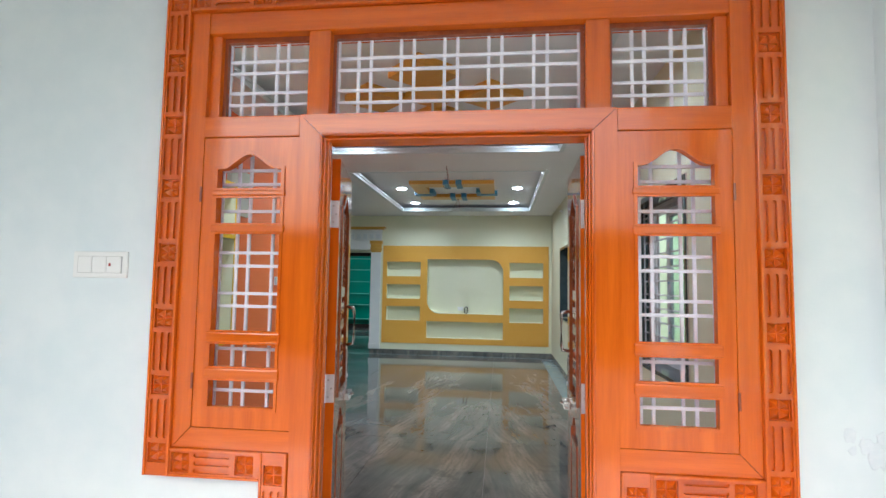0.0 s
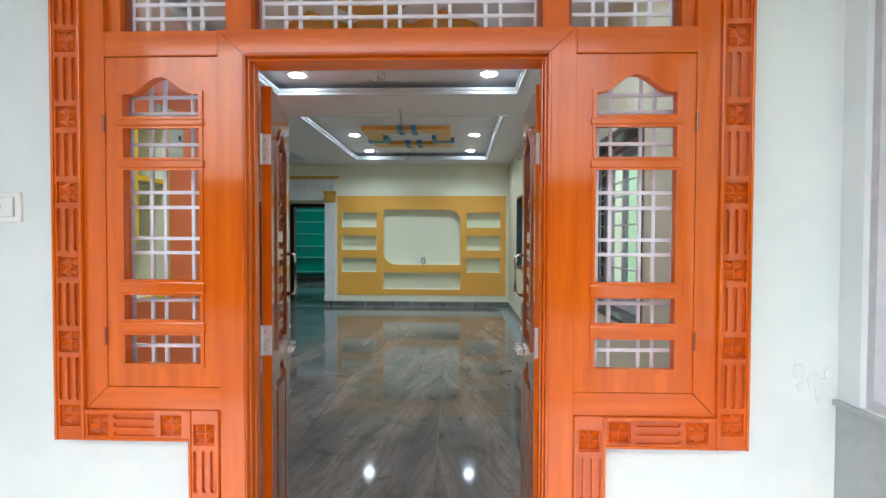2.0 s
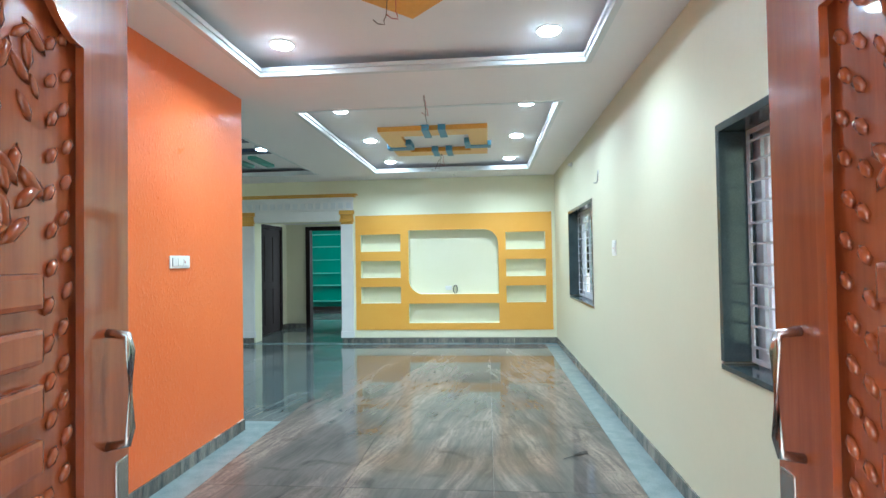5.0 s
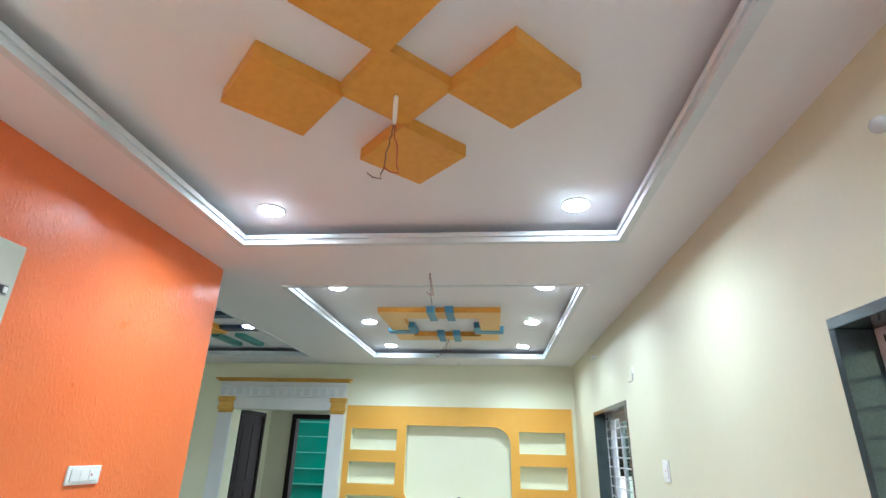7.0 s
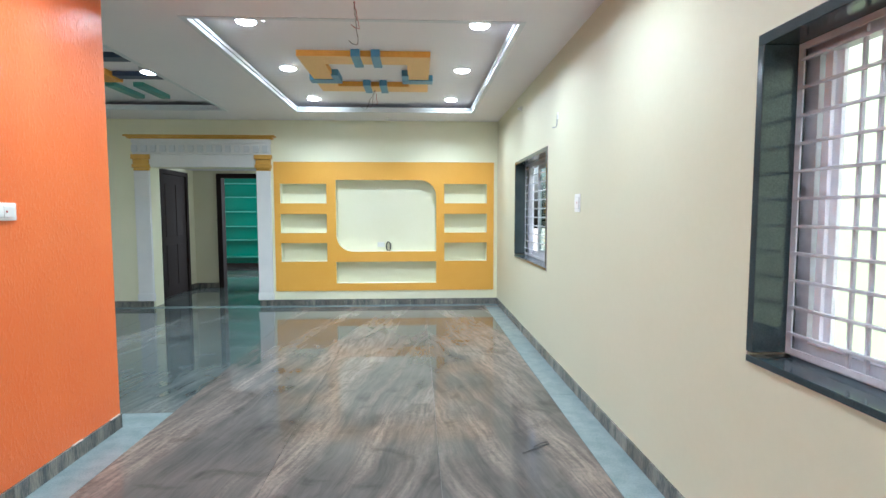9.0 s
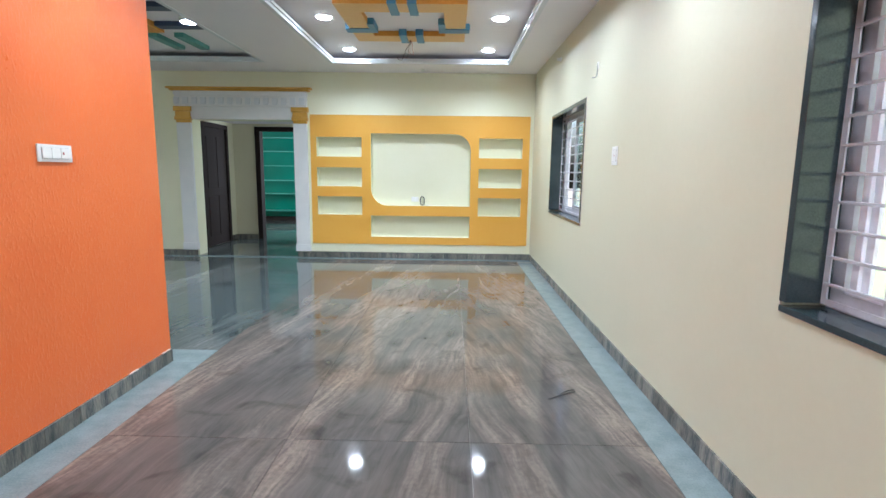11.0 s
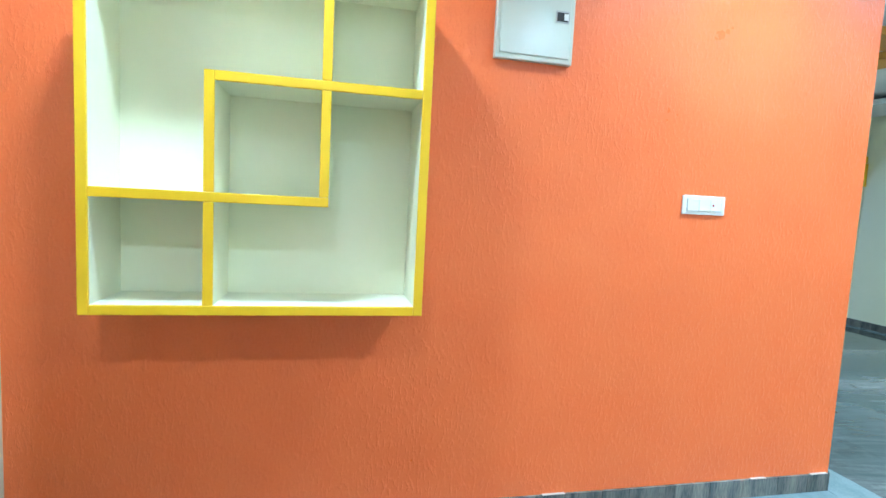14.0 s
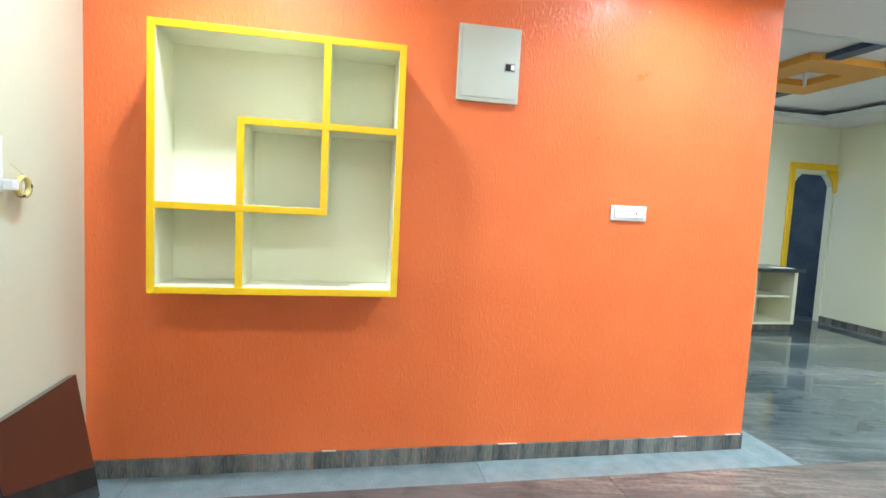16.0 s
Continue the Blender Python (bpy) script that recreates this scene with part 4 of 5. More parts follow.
for y, z in ((10.75, 1.15), (10.65, 1.53)):
    bm = bmesh.new()
    lathe(bm, [(0.06, 0.0), (0.075, 0.01), (0.115, 0.09), (0.125, 0.13), (0.118, 0.13), (0.108, 0.09), (0.07, 0.016), (0.01, 0.012)], (-8.25, y, z + 0.001), "Z", 20)
    bmesh.ops.recalc_face_normals(bm, faces=bm.faces[:])
    tagged(link("bowl", bm, M_STEEL, True), "steel bowl on the dim kitchen shelf", "bowl", "kitchen bowls")


# ---- barred windows ----
def barred_window(name, y0, y1, even=0):
    w = thing(name, (XR, (y0 + y1) / 2, WIN_Z0), "steel barred window lined with black polished granite", "window", kind="structure")
    z0, z1 = WIN_Z0, WIN_Z1
    x0, x1 = XR - 0.012, XR + 0.16
    part("window_sill", box(x0 + 0.002, x1, y0 - 0.008, y1 + 0.008, z0 - 0.010, z0 + 0.016, 0.003), M_GRANITE, w)
    part("lining_head", box(x0, x1, y0 - 0.006, y1 + 0.006, z1 - 0.035, z1 + 0.006, 0.003), M_GRANITE, w)
    part("lining_side", box(x0, x1, y0 - 0.006, y0 + 0.03, z0 + 0.031, z1 - 0.036, 0.003), M_GRANITE, w)
    part("lining_side", box(x0, x1, y1 - 0.03, y1 + 0.006, z0 + 0.031, z1 - 0.036, 0.003), M_GRANITE, w)
    a, b, c, d = y0 + 0.03, y1 - 0.03, z0 + 0.031, z1 - 0.036
    bm = bmesh.new()
    plate(bm, rect(a, b, c, d), [rect(a + 0.028, b - 0.028, c + 0.025, d - 0.025)], XR + 0.125, XR + 0.131, "x")
    g = part("grill_frame", bm, M_LILAC, w, "pale grey steel grill frame")
    n = 11
    for k in range(n):
        z = c + 0.02 + (k + 0.6) * (d - c - 0.04) / n
        part("cross_bar", box(XR + 0.118, XR + 0.13, a + 0.01, b - 0.01, z - 0.006, z + 0.006, 0.002), M_LILAC, g)
    for y in [a + (k + 1) * (b - a) / (even + 1) for k in range(even)] or (a + 0.28, a + 0.35, b - 0.35, b - 0.28):
        part("upright_bar", box(XR + 0.131, XR + 0.143, y - 0.006, y + 0.006, c + 0.01, d - 0.01, 0.002), M_LILAC, g)
    bm = bmesh.new()
    plate(bm, rect(y0, y1, z0, z1), [rect(a + 0.05, b - 0.05, c + 0.05, d - 0.05)], XR + 0.17, XR + 0.215, "x")
    part("window_frame", bm, M_LILAC, w, "pale grey window frame")
    bm = bmesh.new()
    plate(bm, rect(y0 - 0.011, y1 + 0.011, z0 - 0.013, z1 + 0.010), [rect(y0 - 0.0062, y1 + 0.0062, z0 - 0.0102, z1 + 0.0062)], XR - 0.006, XR + 0.004, "x")
    part("paint_edge", bm, M_SMEAR, w, "ragged white paint edge")
    end = a + 0.67 * (b - a)
    for s0, s1, xo in ((a + 0.05, end, 0.172), (a + 0.09, end + 0.04, 0.194)):
        bm = bmesh.new()
        plate(bm, rect(s0, s1, c + 0.05, d - 0.05), [rect(s0 + 0.05, s1 - 0.075, c + 0.10, d - 0.10)], XR + xo, XR + xo + 0.018, "x")
        sh = part("sliding_sash", bm, M_UPVC, w, "grey plastic sliding sash, slid open")
        gl = part("pane", box(XR + xo + 0.007, XR + xo + 0.011, s0 + 0.05, s1 - 0.075, c + 0.10, d - 0.10), M_GLASS, sh)
        gl.visible_shadow = False
        for z in (c + 0.22, (c + d) / 2, d - 0.22):
            bm = bmesh.new()
            cyl(bm, (XR + xo - 0.0015, s1 - 0.04, z), (XR + xo + 0.002, s1 - 0.04, z), 0.011, seg=10)
            part("sash_sticker", bm, M_BLUE, sh, "small blue sticker")
    for y, xo in ((b - 0.10, 0.178), (b - 0.125, 0.20)):
        part("fixed_stile", box(XR + xo, XR + xo + 0.016, y, y + 0.034, c + 0.051, d - 0.051, 0.002), M_GRILL, w, "white fixed stile")
    part("mosquito_track", box(XR + 0.172, XR + 0.214, a + 0.052, b - 0.052, c + 0.0505, c + 0.062, 0.002), M_GRILL, w, "white bottom track")


barred_window("window_1", *WIN_A)
barred_window("window_2", *WIN_B)


# ---- orange wall: shelf, consumer unit, switches ----
def wall_shelf():
    X0, X1, T = XL + 0.002, -1.965, 0.034
    t = thing("wall_shelf", (XL, 2.97, 1.04), "cream box shelf with bright yellow edges on the orange wall", "shelf")
    ya, yb, yc, yd = 2.385, 2.772, 3.158, 3.552
    za, zb, zc_, zd = 1.04, 1.437, 1.848, 2.288
    part("back_panel", box(X0, X0 + 0.02, ya + 0.01, yd - 0.01, za + 0.01, zd - 0.01), M_CREAM2, t)

    def board(name, y0, y1, z0, z1):
        b = part(name, box(X0 + 0.0205, X1, y0, y1, z0, z1), M_CREAM2, t)
        part("front_edge", box(X1 + 0.0005, X1 + 0.012, y0, y1, z0, z1, 0.003), M_LEMON, b, "bright yellow edge")

    board("side_board", ya, ya + T, za, zd)
    board("side_board", yd - T, yd, za, zd)
    board("bottom_board", ya + T + 0.0005, yd - T - 0.0005, za, za + T)
    board("top_board", ya + T + 0.0005, yd - T - 0.0005, zd - T, zd)
    board("divider", yb, yb + T, za + T + 0.0005, zb - 0.0005)
    board("divider", ya + T + 0.0005, yc + T, zb, zb + T)
    board("divider", yb, yb + T, zb + T + 0.0005, zc_ + T)
    board("divider", yb + T + 0.0005, yd - T - 0.0005, zc_, zc_ + T)
    board("divider", yc, yc + T, zb + T + 0.0005, zc_ - 0.0005)
    board("divider", yc, yc + T, zc_ + T + 0.0005, zd - T - 0.0005)


wall_shelf()


def consumer_unit():
    t = thing("distribution_box", (XL, 4.06, 2.11), "ivory steel electrical distribution box with black latch", "electrical box")
    part("casing", box(XL + 0.001, XL + 0.030, 3.862, 4.218, 2.108, 2.52, 0.004), M_BOX, t)
    d = part("cover_door", box(XL + 0.0305, XL + 0.036, 3.882, 4.198, 2.130, 2.500, 0.003), M_BOX, t)
    bm = bmesh.new()
    bx(bm, XL + 0.0365, XL + 0.042, 4.133, 4.183, 2.285, 2.322, 0.002)
    part("latch", bm, M_BLACK, d, "black latch")
    bm = bmesh.new()
    plate(bm, rect(4.127, 4.189, 2.279, 2.328), [rect(4.1325, 4.1835, 2.2845, 2.3225)], XL + 0.0362, XL + 0.0395, "x")
    part("latch_frame", bm, M_GREYPL, d, "grey latch frame")
    part("badge", box(XL + 0.042, XL + 0.044, 4.163, 4.183, 2.29, 2.317), M_PLASTIC, d, "white badge")
    for z in (2.2, 2.44):
        bm = bmesh.new()
        cyl(bm, (XL + 0.034, 3.880, z - 0.02), (XL + 0.034, 3.880, z + 0.02), 0.004, seg=8)
        part("hinge", bm, M_BOX, d)


consumer_unit()


def switch_plate(at, rz, w, h, n, label):
    """A plate of n rockers; local x along the wall, front towards -y."""
    t = thing("switch_plate", (0, 0, 0), label, "switch")
    part("plate", box(-w / 2, w / 2, -0.011, -0.001, -h / 2, h / 2, 0.004), M_PLASTIC, t)
    part("inner_frame", box(-w * 0.41, w * 0.41, -0.0135, -0.0105, -h * 0.32, h * 0.32, 0.001), M_GREYPL, t, "thin grey seam")
    for k in range(n):
        x0 = -w * 0.4 + k * w * 0.8 / n
        r = part("rocker", box(x0 + 0.001, x0 + w * 0.8 / n - 0.001, -0.0165, -0.013, -h * 0.31, h * 0.31, 0.002), M_PLASTIC, t)
        if k == n - 1:
            part("indicator", box(x0 + 0.012, x0 + 0.02, -0.0185, -0.0166, -0.006, 0.006), M_REDWIRE, r, "small red mark")
    t.matrix_world = pose(*at, 0, 0, rz)
    return t


switch_plate((XL, 4.973, 1.528), 90, 0.236, 0.092, 3, "white three-gang switch plate on the orange wall")
switch_plate((-1.493, FRONT, 1.58), 0, 0.238, 0.106, 3, "white three-gang switch plate on the porch wall")
switch_plate((XR, 6.45, 1.60), -90, 0.13, 0.15, 2, "white two-gang switch plate on the cream wall")


def switch_board(x, z, w, h):
    """Large board with three rows of modules, two sockets in the lowest row, front towards +y."""
    t = thing("switch_board", (x, BACK, z), "large white switch and socket board on the cream wall", "switch board")
    part("plate", box(x - w / 2, x + w / 2, BACK + 0.001, BACK + 0.013, z - h / 2, z + h / 2, 0.005), M_PLASTIC, t)
    rh = h * 0.84 / 3
    for r in range(3):
        z0 = z - h * 0.42 + r * rh
        part("seam", box(x - w * 0.45, x + w * 0.45, BACK + 0.0125, BACK + 0.0145, z0 + 0.002, z0 + rh - 0.002), M_GREYPL, t, "thin grey seam")
        n = 2 if r == 0 else 5
        for k in range(n):
            x0 = x - w * 0.445 + k * w * 0.89 / n
            m = part("module", box(x0 + 0.001, x0 + w * 0.89 / n - 0.001, BACK + 0.0142, BACK + 0.0185, z0 + 0.0035, z0 + rh - 0.0035, 0.0015), M_PLASTIC, t)
            if r == 0:
                for dx, dz in ((-0.011, -0.006), (0.011, -0.006), (0.0, 0.012)):
                    bm = bmesh.new()
                    cx = x0 + w * 0.445 / n * (1.3 if k else 1.0)
                    cyl(bm, (cx + dx, BACK + 0.0182, z0 + rh / 2 + dz), (cx + dx, BACK + 0.0192, z0 + rh / 2 + dz), 0.004, seg=10)
                    part("socket_hole", bm, M_BLACK, m)
            if r == 2 and k == 0:
                part("indicator", box(x0 + 0.012, x0 + 0.019, BACK + 0.0182, BACK + 0.0198, z0 + 0.014, z0 + rh - 0.02), M_REDWIRE, m, "small red lamp")


switch_board(-1.44, 1.585, 0.35, 0.21)

# plug and roll of tape hanging by the switch board
pl = thing("plug", (-1.61, BACK, 1.52), "white plug in the switch board", "plug")
part("plug_body", box(-1.635, -1.60, BACK + 0.017, BACK + 0.055, 1.49, 1.53, 0.006), M_PLASTIC, pl)
bm = bmesh.new()
lathe(bm, [(0.030, 0.0), (0.043, 0.0), (0.044, 0.02), (0.030, 0.02), (0.030, 0.0)], (-1.685, BACK + 0.05, 1.505), "-Y", 28, False)
bmesh.ops.recalc_face_normals(bm, faces=bm.faces[:])
tr = thing("tape_roll", (-1.685, BACK, 1.505), "roll of clear yellow tape hanging on the switch board", "tape")
part("roll", bm, M_TAPE, tr, smooth=True)
for dx, dz, w, h in ((-0.0375, 0.004, 0.006, 0.008), (0.012, -0.0355, 0.009, 0.0055)):
    part("dark_patch", box(-1.685 + dx - w, -1.685 + dx + w, BACK + 0.029, BACK + 0.0515, 1.505 + dz - h, 1.505 + dz + h, 0.003), M_BLACK, tr, "dark taped patch")
bm = bmesh.new()
tube(bm, [(-1.70, BACK + 0.04, 1.545), (-1.67, BACK + 0.03, 1.57), (-1.64, BACK + 0.02, 1.59)], 0.0016, 6)
part("hanging_strip", bm, M_TAPE, tr)

# polished slab leaning in the corner
bm = box(0.0, 0.615, -0.034, 0.0, 0.0, 0.625, 0.003)
slab_ = tagged(link("stone_slab", bm, M_SLAB), "dark mirror-polished stone slab leaning against the wall", "slab")
slab_.matrix_world = pose(-2.065, BACK + 0.143, 0.006, 9.4, 0, 0)

# ---- things on the window wall ----
def holder(y, z):
    t = thing("lamp_holder", (XR, y, z), "small white wall lamp holder on the cream wall", "lamp holder")
    bm = bmesh.new()
    lathe(bm, [(0.032, 0.0), (0.030, 0.012), (0.018, 0.016), (0.017, 0.05), (0.012, 0.052)], (XR - 0.001, y, z), "-X", 16)
    bmesh.ops.recalc_face_normals(bm, faces=bm.faces[:])
    part("body", bm, M_PLASTIC, t, smooth=True)


holder(8.78, 2.835)
hk = thing("wall_hook", (XR, 7.1, 2.38), "white bent wire hook on the cream wall", "hook")
bm = bmesh.new()
tube(bm, [(XR - 0.004, 7.10, 2.45), (XR - 0.008, 7.10, 2.40), (XR - 0.010, 7.10, 2.345), (XR - 0.022, 7.105, 2.325), (XR - 0.05, 7.115, 2.325)], 0.0055, 8)
part("wire", bm, M_GREYPL, hk, smooth=True)
part("wall_plate", box(XR - 0.006, XR - 0.0005, 7.075, 7.125, 2.40, 2.46, 0.002), M_PLASTIC, hk)
sc = thing("wall_lamp", (XR, 3.70, 2.70), "small white round bulb lamp on the cream wall", "lamp")
bm = bmesh.new()
lathe(bm, [(0.025, 0.0), (0.023, 0.008), (0.014, 0.012), (0.014, 0.02)], (XR - 0.001, 3.70, 2.70), "-X", 20)
bmesh.ops.recalc_face_normals(bm, faces=bm.faces[:])
part("base", bm, M_PLASTIC, sc, smooth=True)
bm = bmesh.new()
bmesh.ops.create_uvsphere(bm, u_segments=20, v_segments=12, radius=0.029, matrix=Matrix.Translation((XR - 0.040, 3.70, 2.697)))
part("bulb", bm, M_BULB, sc, "opal white bulb", smooth=True)


# ---- ceiling ornaments ----
def diamonds():
    t = thing("ceiling_ornament", (-0.47, 3.95, ZU), "five glittering ochre diamonds on the tray ceiling", "ceiling ornament")
    for dx, dy, h, th in ((0, 0, 0.25, 0.05), (0.495, 0.0, 0.272, 0.07), (-0.495, 0.0, 0.272, 0.07), (0.0, 0.495, 0.272, 0.07), (0.0, -0.495, 0.272, 0.07)):
        cx, cy = -0.47 + dx, 3.93 + dy
        bm = bmesh.new()
        plate(bm, [(cx - h, cy), (cx, cy - h), (cx + h, cy), (cx, cy + h)], [], ZU - th, ZU - 0.001, "z")
        part("diamond", bm, M_DIAMOND, t)


diamonds()


def hanging_wires(name, x, y, z, drops, label):
    t = thing(name, (x, y, z), label, "wire")
    for i, (dx, dy, dz) in enumerate(drops):
        bm = bmesh.new()
        rnd = random.Random(i + int(100 * y))
        pts = []
        for k in range(13):
            f = k / 12
            pts.append((x + dx * f + rnd.uniform(-0.006, 0.006), y + dy * f + rnd.uniform(-0.006, 0.006), z - dz * f ** 1.1))
        pts.append((pts[-1][0] - 0.035, pts[-1][1], pts[-1][2] + 0.006))
        pts.append((pts[-1][0] - 0.025, pts[-1][1], pts[-1][2] + 0.022))
        tube(bm, pts, 0.0025, 6)
        part("wire", bm, M_REDWIRE if i == 1 else M_WIRE, t)
    return t


w1 = hanging_wires("hanging_wire", -0.47, 3.965, ZU - 0.19, [(-0.05, 0.03, 0.24), (0.02, 0.04, 0.21)], "thin wires hanging from a white lamp holder")
bm = bmesh.new()
lathe(bm, [(0.005, 0.0), (0.011, -0.01), (0.010, -0.12), (0.007, -0.145)], (-0.47, 3.96, ZU - 0.05), "Z", 12)
bmesh.ops.recalc_face_normals(bm, faces=bm.faces[:])
part("lamp_holder", bm, M_PLASTIC, w1, "white pendant lamp holder")
hanging_wires("hanging_wire", -0.57, 6.05, ZC, [(0.02, 0.03, 0.29), (0.03, 0.05, 0.17)], "thin brown wires hanging from the false ceiling")
hanging_wires("hanging_wire", -0.66, 8.95, ZU - 0.05, [(-0.12, 0.05, 0.24), (0.03, 0.02, 0.18), (-0.05, 0.03, 0.22)], "thin brown wires hanging from the ceiling ornament")


def bars_ornament():
    t = thing("ceiling_ornament", (-0.66, 8.3, ZU), "ochre and blue interlaced bars on the tray ceiling", "ceiling ornament")

    def bar(name, x0, x1, y0, y1, th, m, label=""):
        part(name, box(x0, x1, y0, y1, ZU - th, ZU - 0.001, 0.004), m, t, label)

    c = -0.66
    bm = bmesh.new()
    plate(bm, rect(c - 0.67, c + 0.67, 7.55, 9.02), [rect(c - 0.43, c + 0.43, 7.82, 8.75)], ZU - 0.058, ZU - 0.001, "z")
    part("ochre_frame", bm, M_DIAMOND, t)
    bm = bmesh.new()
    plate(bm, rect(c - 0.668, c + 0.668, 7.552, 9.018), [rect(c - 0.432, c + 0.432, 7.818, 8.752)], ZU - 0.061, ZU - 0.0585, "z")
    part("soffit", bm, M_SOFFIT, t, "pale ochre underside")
    for s in (-1, 1):
        a, b = sorted((c + s * 0.36, c + s * 0.72))
        bar("blue_bar", a, b, 8.42, 8.58, 0.072, M_BLUE, "blue bar")
        a, b = sorted((c + s * 0.36, c + s * 0.44))
        bar("blue_bar", a, b, 8.22, 8.415, 0.072, M_BLUE, "blue bar")
        for y0, y1 in ((7.50, 7.90), (8.66, 9.06)):
            x = c + 0.02 + s * 0.10
            bar("blue_cross_bar", x - 0.045, x + 0.045, y0, y1, 0.072, M_BLUE, "blue cross bar")


bars_ornament()


def dining_ornament():
    t = thing("ceiling_ornament", (-4.2, 8.1, ZU), "ochre frame with dark blue and teal bars on the dining ceiling", "ceiling ornament")
    bm = bmesh.new()
    plate(bm, rect(-4.75, -3.62, 7.55, 8.65), [rect(-4.42, -3.95, 7.88, 8.32)], ZU - 0.07, ZU - 0.001, "z")
    part("ochre_frame", bm, M_DIAMOND, t)
    for x0, x1, y0, y1, m in ((-3.60, -2.97, 7.70, 7.86, M_DEEP), (-3.60, -2.97, 8.40, 8.56, M_DEEP), (-5.4, -4.77, 7.70, 7.86, M_DEEP), (-5.4, -4.77, 8.40, 8.56, M_DEEP),
                              (-3.98, -3.86, 8.9, 9.6, M_SEA), (-3.64, -3.52, 8.9, 9.6, M_SEA)):
        part("ornament_bar", box(x0, x1, y0, y1, ZU - 0.055, ZU - 0.001, 0.004), m, t)
    # the block at x = -5.53 carries the added, unseen downlight
    for x in (-3.05, -5.53):
        bm = bmesh.new()
        cyl(bm, (x, 8.12, 3.0625), (x, 8.12, ZU - 0.001), 0.10, seg=24)
        part("lamp_block", bm, M_LIP, t, "white lamp block")
    bm = bmesh.new()
    lathe(bm, [(0.006, 0.0), (0.02, -0.01), (0.018, -0.12), (0.012, -0.14)], (-4.2, 8.1, ZU), "Z", 12)
    bmesh.ops.recalc_face_normals(bm, faces=bm.faces[:])
    part("lamp_holder", bm, M_PLASTIC, t, "white pendant lamp holder")


dining_ornament()
bm = bmesh.new()
lathe(bm, [(0.028, 0.0), (0.026, -0.02), (0.01, -0.03)], (-0.6, FAR - 0.3, ZC), "Z", 12)
bmesh.ops.recalc_face_normals(bm, faces=bm.faces[:])
tagged(link("ceiling_hook", bm, M_PLASTIC, True), "small white round fitting under the ceiling", "fitting")

# ---- porch ----
structure("floor_porch", box(-2.9, 1.7, -1.5, FRONT - 0.001, -0.22, -0.12), M_TILE, "grey granite porch floor", "floor")
structure("ceiling_porch", box(-2.9, 1.7, -1.3, FRONT - 0.001, 3.2, 3.35), M_WHITE, "white porch ceiling", "ceiling")
# unseen wall, added to keep sky light off the left of the porch
structure("wall_blocker_west", box(-2.9, -2.7, -1.3, FRONT - 0.001, -0.12, 3.2), M_PORCH, "unseen pale blue-white wall added to hold back daylight", "wall")
PS = 1.42
wall_holes("wall_porch_side", rect(-1.3, FRONT - 0.001, 0.93, 3.2), [rect(-0.2, 1.555, 0.945, 2.65)], PS, PS + 0.22, "x", M_PORCH, "pale blue-white porch side wall with window")
structure("wall_porch_dado", box(PS - 0.004, PS + 0.22, -1.3, FRONT - 0.001, -0.12, 0.925), M_DADO, "grey cement lower porch wall", "wall")
bm = bmesh.new()
rnd = random.Random(12)
for cx, cz, r in ((1.375, 0.965, 0.045), (1.345, 1.005, 0.030), (1.29, 1.035, 0.026), (1.30, 0.985, 0.016), (1.39, 1.03, 0.02)):
    ring = [(cx + r * rnd.uniform(0.55, 1.0) * math.cos(k * math.tau / 14), FRONT - 0.0015 - r * 0.02, cz + 1.2 * r * rnd.uniform(0.5, 1.0) * math.sin(k * math.tau / 14)) for k in range(14)]
    top = [bm.verts.new(v) for v in ring]
    low = [bm.verts.new((v[0] + (v[0] - cx) * 0.12, FRONT - 0.0004, v[2] + (v[2] - cz) * 0.12)) for v in ring]
    bm.faces.new(top)
    for k in range(14):
        bm.faces.new((top[k], low[k], low[(k + 1) % 14], top[(k + 1) % 14]))
bmesh.ops.recalc_face_normals(bm, faces=bm.faces[:])
structure("trim_putty", bm, M_PUTTY, "rough white putty patch on the porch wall", "putty patch")
pw = thing("window_3", (PS, 0.7, 0.95), "porch window with steel rods and grey stone sill", "window", kind="structure")
part("window_sill", box(PS - 0.02, PS + 0.2, -0.25, FRONT - 0.003, 0.926, 0.944, 0.003), M_DADO, pw)
bm = bmesh.new()
plate(bm, rect(-0.2, 1.555, 0.945, 2.65), [rect(-0.17, 1.525, 0.975, 2.62)], PS + 0.02, PS + 0.06, "x")
part("window_frame", bm, M_LILAC, pw)
bm = bmesh.new()
plate(bm, rect(0.7, 1.47, 0.975, 2.62), [rect(0.745, 1.425, 1.02, 2.575)], PS + 0.12, PS + 0.15, "x")
part("outer_sash", bm, M_GRILL, pw, "white outer sash")
for k in range(8):
    y = 1.36 - k * 0.2
    bm = bmesh.new()
    cyl(bm, (PS + 0.03, y, 0.985), (PS + 0.03, y, 2.605), 0.011, seg=12)
    rod = part("rod", bm, M_STEEL, pw, "polished steel rod", smooth=True)
    for z in (1.65, 2.35):
        bm = bmesh.new()
        bmesh.ops.create_uvsphere(bm, u_segments=12, v_segments=8, radius=0.022, matrix=Matrix.Translation((PS + 0.03, y, z)) @ Matrix.Diagonal((1, 1, 0.7, 1)))
        part("knob", bm, M_STEEL, rod, smooth=True)

# ---- outside ----
structure("ground", box(-60, 60, -60, 60, -0.4, -0.23), M_GROUND, "grey cement ground", "ground")
structure("wall_neighbour", box(4.2, 4.4, -6, 2.3, -0.23, 5.6), M_OUT, "pale green-cream neighbouring house wall", "wall")
structure("wall_compound", box(4.2, 4.4, 2.301, 18, -0.23, 4.4), M_OUT, "pale green-cream compound wall", "wall")
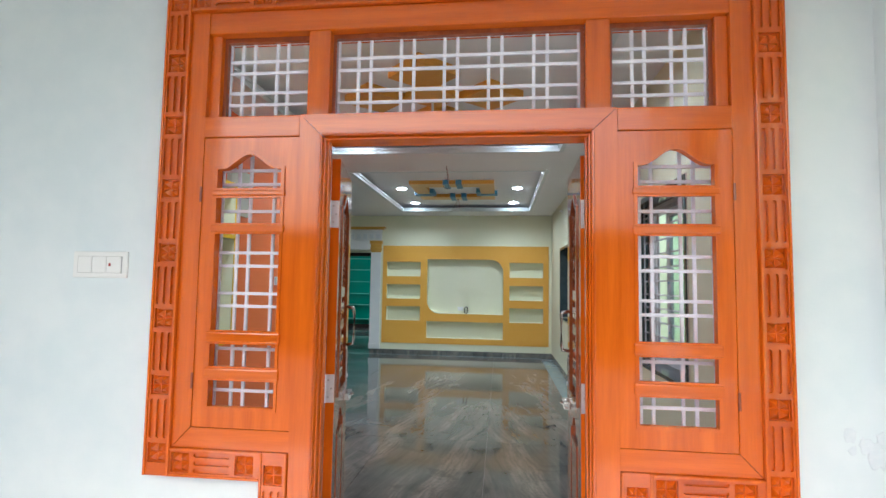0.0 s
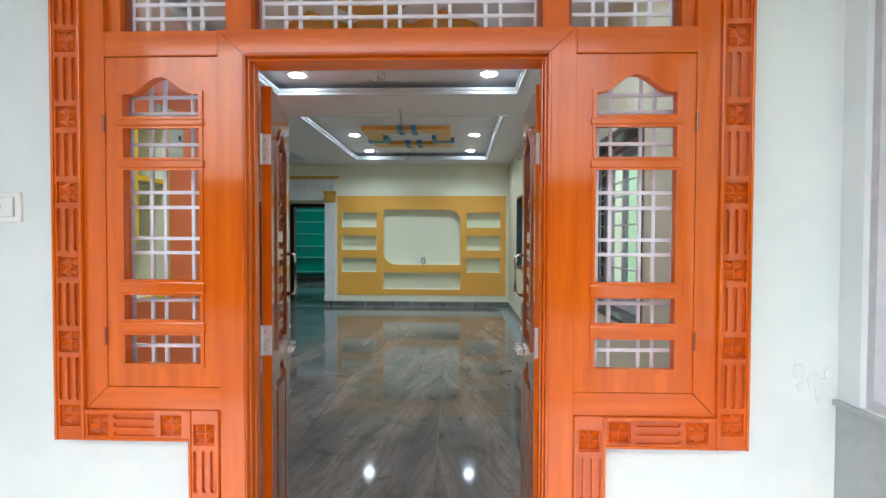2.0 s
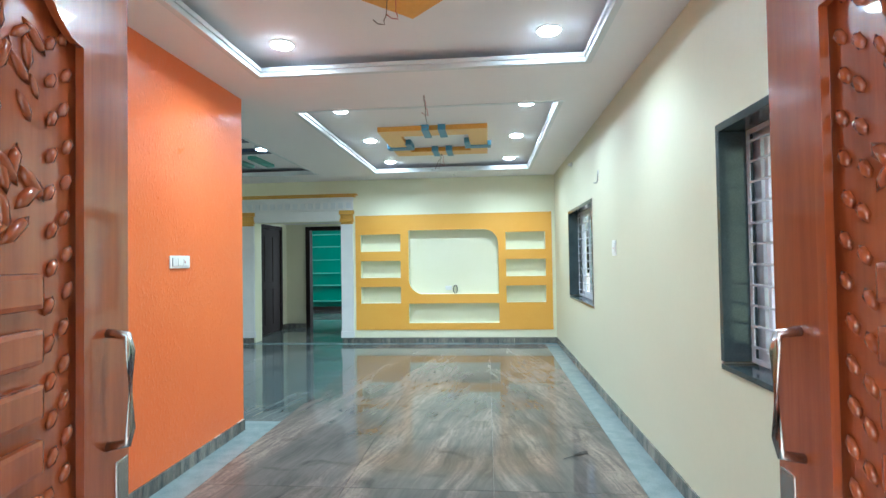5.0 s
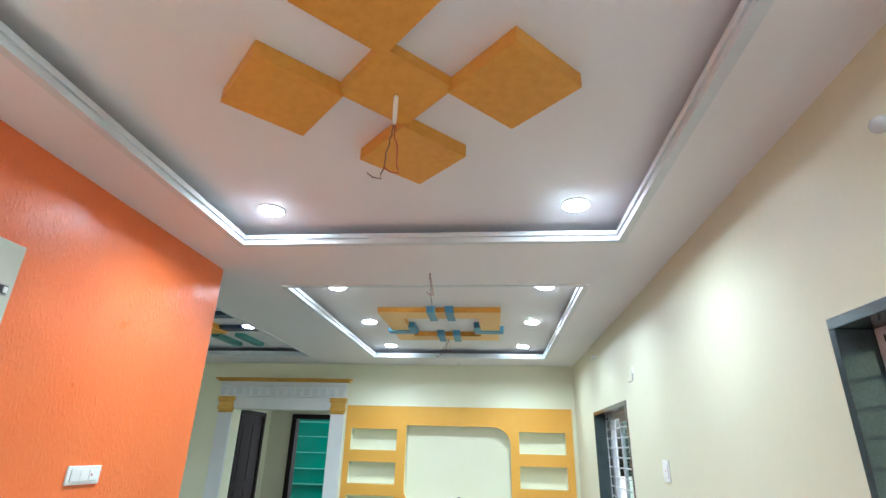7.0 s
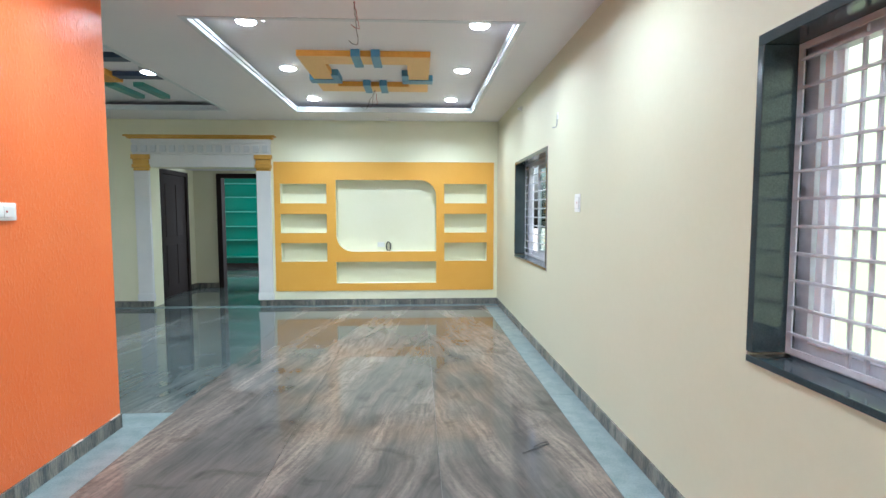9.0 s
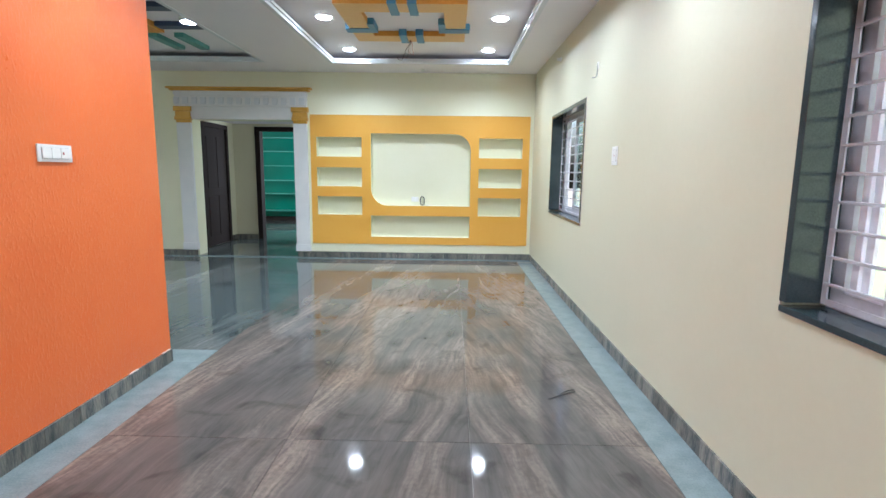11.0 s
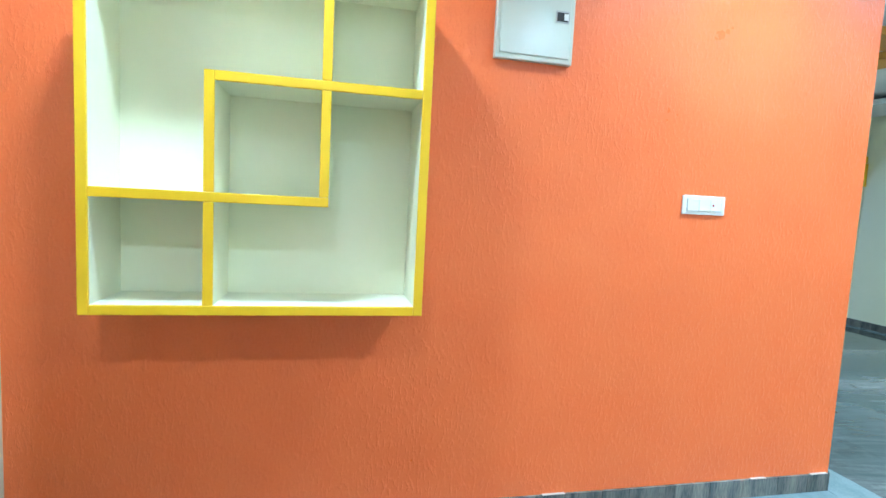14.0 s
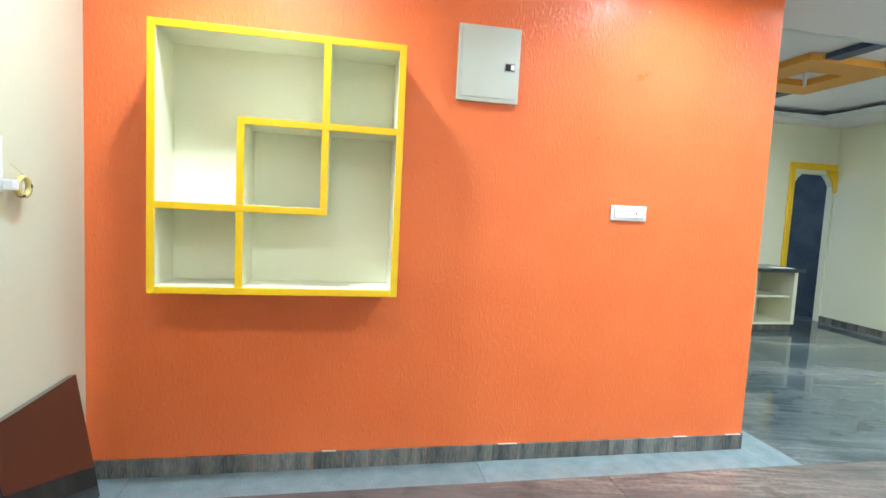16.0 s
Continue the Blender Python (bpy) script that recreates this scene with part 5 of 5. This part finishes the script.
# unseen wall, added so the lower door varnish reflects something dark
structure("wall_mirrored_front", box(-14, 10, -10.2, -10, -0.23, 3.0), M_MIRRORED, "unseen dull brown wall added for the door varnish to mirror", "wall")

# ---- skirting, floor slabs ----


def skirting(name, a, b, fixed, face, axis, seed):
    """Dark marbled skirting tiles from a to b along a wall face; face is the way it looks (+1 or -1)."""
    t = thing(name, (0, 0, 0), "dark marbled granite skirting along the wall", "skirting", kind="structure")
    rnd = random.Random(seed)
    s = a
    while s < b - 0.01:
        e = min(b, s + rnd.uniform(0.14, 0.42))
        if b - e < 0.12:
            e = b
        w0, w1 = sorted((fixed + face * 0.0005, fixed + face * 0.014))
        bm = box(s + 0.001, e - 0.001, w0, w1, 0.0005, 0.10, 0.002) if axis == "x" else box(w0, w1, s + 0.001, e - 0.001, 0.0005, 0.10, 0.002)
        part("skirting_tile", bm, M_SKIRT, t)
        if seed in (1, 5) and rnd.random() < 0.22:
            p = s + rnd.uniform(0.0, 0.06)
            q = min(e, p + rnd.uniform(0.03, 0.14))
            v0, v1 = sorted((fixed + face * 0.0005, fixed + face * 0.0155))
            h = rnd.uniform(0.1015, 0.104)
            part("paint_smear", box(p, q, v0, v1, 0.1003, h) if axis == "x" else box(v0, v1, p, q, 0.1003, h), M_SMEAR, t, "dried white paint smear")
        s = e


skirting("baseboard_orange", BACK + 0.016, END, XL, 1, "y", 1)
skirting("baseboard_end", XL - 0.15, XL, END, 1, "x", 9)
skirting("baseboard_east", BACK + 0.016, FAR - 0.016, XR, -1, "y", 2)
skirting("baseboard_north", AX1 + 0.01, XR, FAR - 0.03, -1, "x", 3)
skirting("baseboard_dining", WEST + 0.016, AX0 - 0.01, FAR - 0.03, -1, "x", 4)
skirting("baseboard_south", XL, XC - 0.72, BACK, 1, "x", 5)
skirting("baseboard_south", XC + 0.72, XR, BACK, 1, "x", 6)
skirting("baseboard_passage", PASS, -4.2, DW, -1, "x", 7)
skirting("baseboard_passage", 12.49, DW - 0.016, PASS, 1, "y", 8)
skirting("baseboard_passage", FAR + 0.285, 11.41, PASS, 1, "y", 10)

floor = tagged(link("floor", box(-6.7, 1.45, 1.70, 17.3, -0.2, -0.006), M_GROUT), "polished brown granite floor with blue grey borders", "floor", kind="structure")


def slab(x0, x1, y0, y1, m, name):
    part(name, box(x0 + 0.0016, x1 - 0.0016, y0 + 0.0016, y1 - 0.0016, -0.03, 0.0, 0.0008), m, floor)


ROWS_Y = (2.22, 4.83, 7.62, 10.53)
for y0, y1 in zip(ROWS_Y, ROWS_Y[1:]):
    for x0, x1 in ((-2.0, -1.0), (-1.0, 0.0), (0.0, 0.97)):
        slab(x0, x1, y0, y1, M_FLOOR, "floor_slab")
for y0, y1 in ((4.6, 6.18), (6.18, 8.3), (8.3, 10.53)):
    for x0, x1 in ((-6.2, -5.1), (-5.1, -4.05), (-4.05, -3.0), (-3.0, -2.0 if y0 > 6 else XL - 0.15)):
        if y0 < 6 and x1 <= -3.0 or y0 > 6:
            slab(x0, x1, y0, y1, M_FLOOR_GREY, "floor_slab")
slab(-3.0, XL - 0.15, 4.6, 5.93, M_FLOOR_GREY, "floor_slab")
for y0, y1 in ((2.22, 4.1), (4.1, 5.93)):
    slab(XL, -2.0, y0, y1, M_STRIP, "border_slab")
slab(-3.0, -2.0, 5.93, 6.18, M_STRIP, "border_slab")
for y0, y1 in ((2.22, 4.3), (4.3, 6.4), (6.4, 8.5), (8.5, 10.42)):
    slab(0.97, XR, y0, y1, M_STRIP, "border_slab")
for x0, x1 in ((-6.2, -4.4), (-4.4, -2.2), (-2.2, -0.4), (-0.4, XR)):
    slab(x0, x1, 10.53, FAR, M_STRIP, "border_slab")
for x0, x1 in ((XL, -0.7), (-0.7, 0.6), (0.6, XR)):
    slab(x0, x1, BACK, 2.22, M_STRIP, "border_slab")
slab(XC - 0.70, XC + 0.70, 1.72, BACK, M_GRANITE, "threshold_slab")
for x0, x1 in ((PASS, -3.6), (-3.6, -2.5), (-2.5, -1.4)):
    slab(x0, x1, FAR, DW, M_FLOOR_GREY, "floor_slab")
for k in range(5):
    slab(-6.5 + k * 0.98, -5.52 + k * 0.98, DW, 17.1, M_FLOOR_GREY, "floor_slab")

# twig on the floor
bm = bmesh.new()
tube(bm, [(0.53, 5.38, 0.006), (0.60, 5.42, 0.008), (0.67, 5.47, 0.006), (0.73, 5.50, 0.005)], 0.0032, 6)
tube(bm, [(0.62, 5.46, 0.006), (0.68, 5.505, 0.009), (0.73, 5.53, 0.005)], 0.0026, 6)
tagged(link("twig", bm, M_STICK), "small dark forked twig lying on the granite floor", "twig")
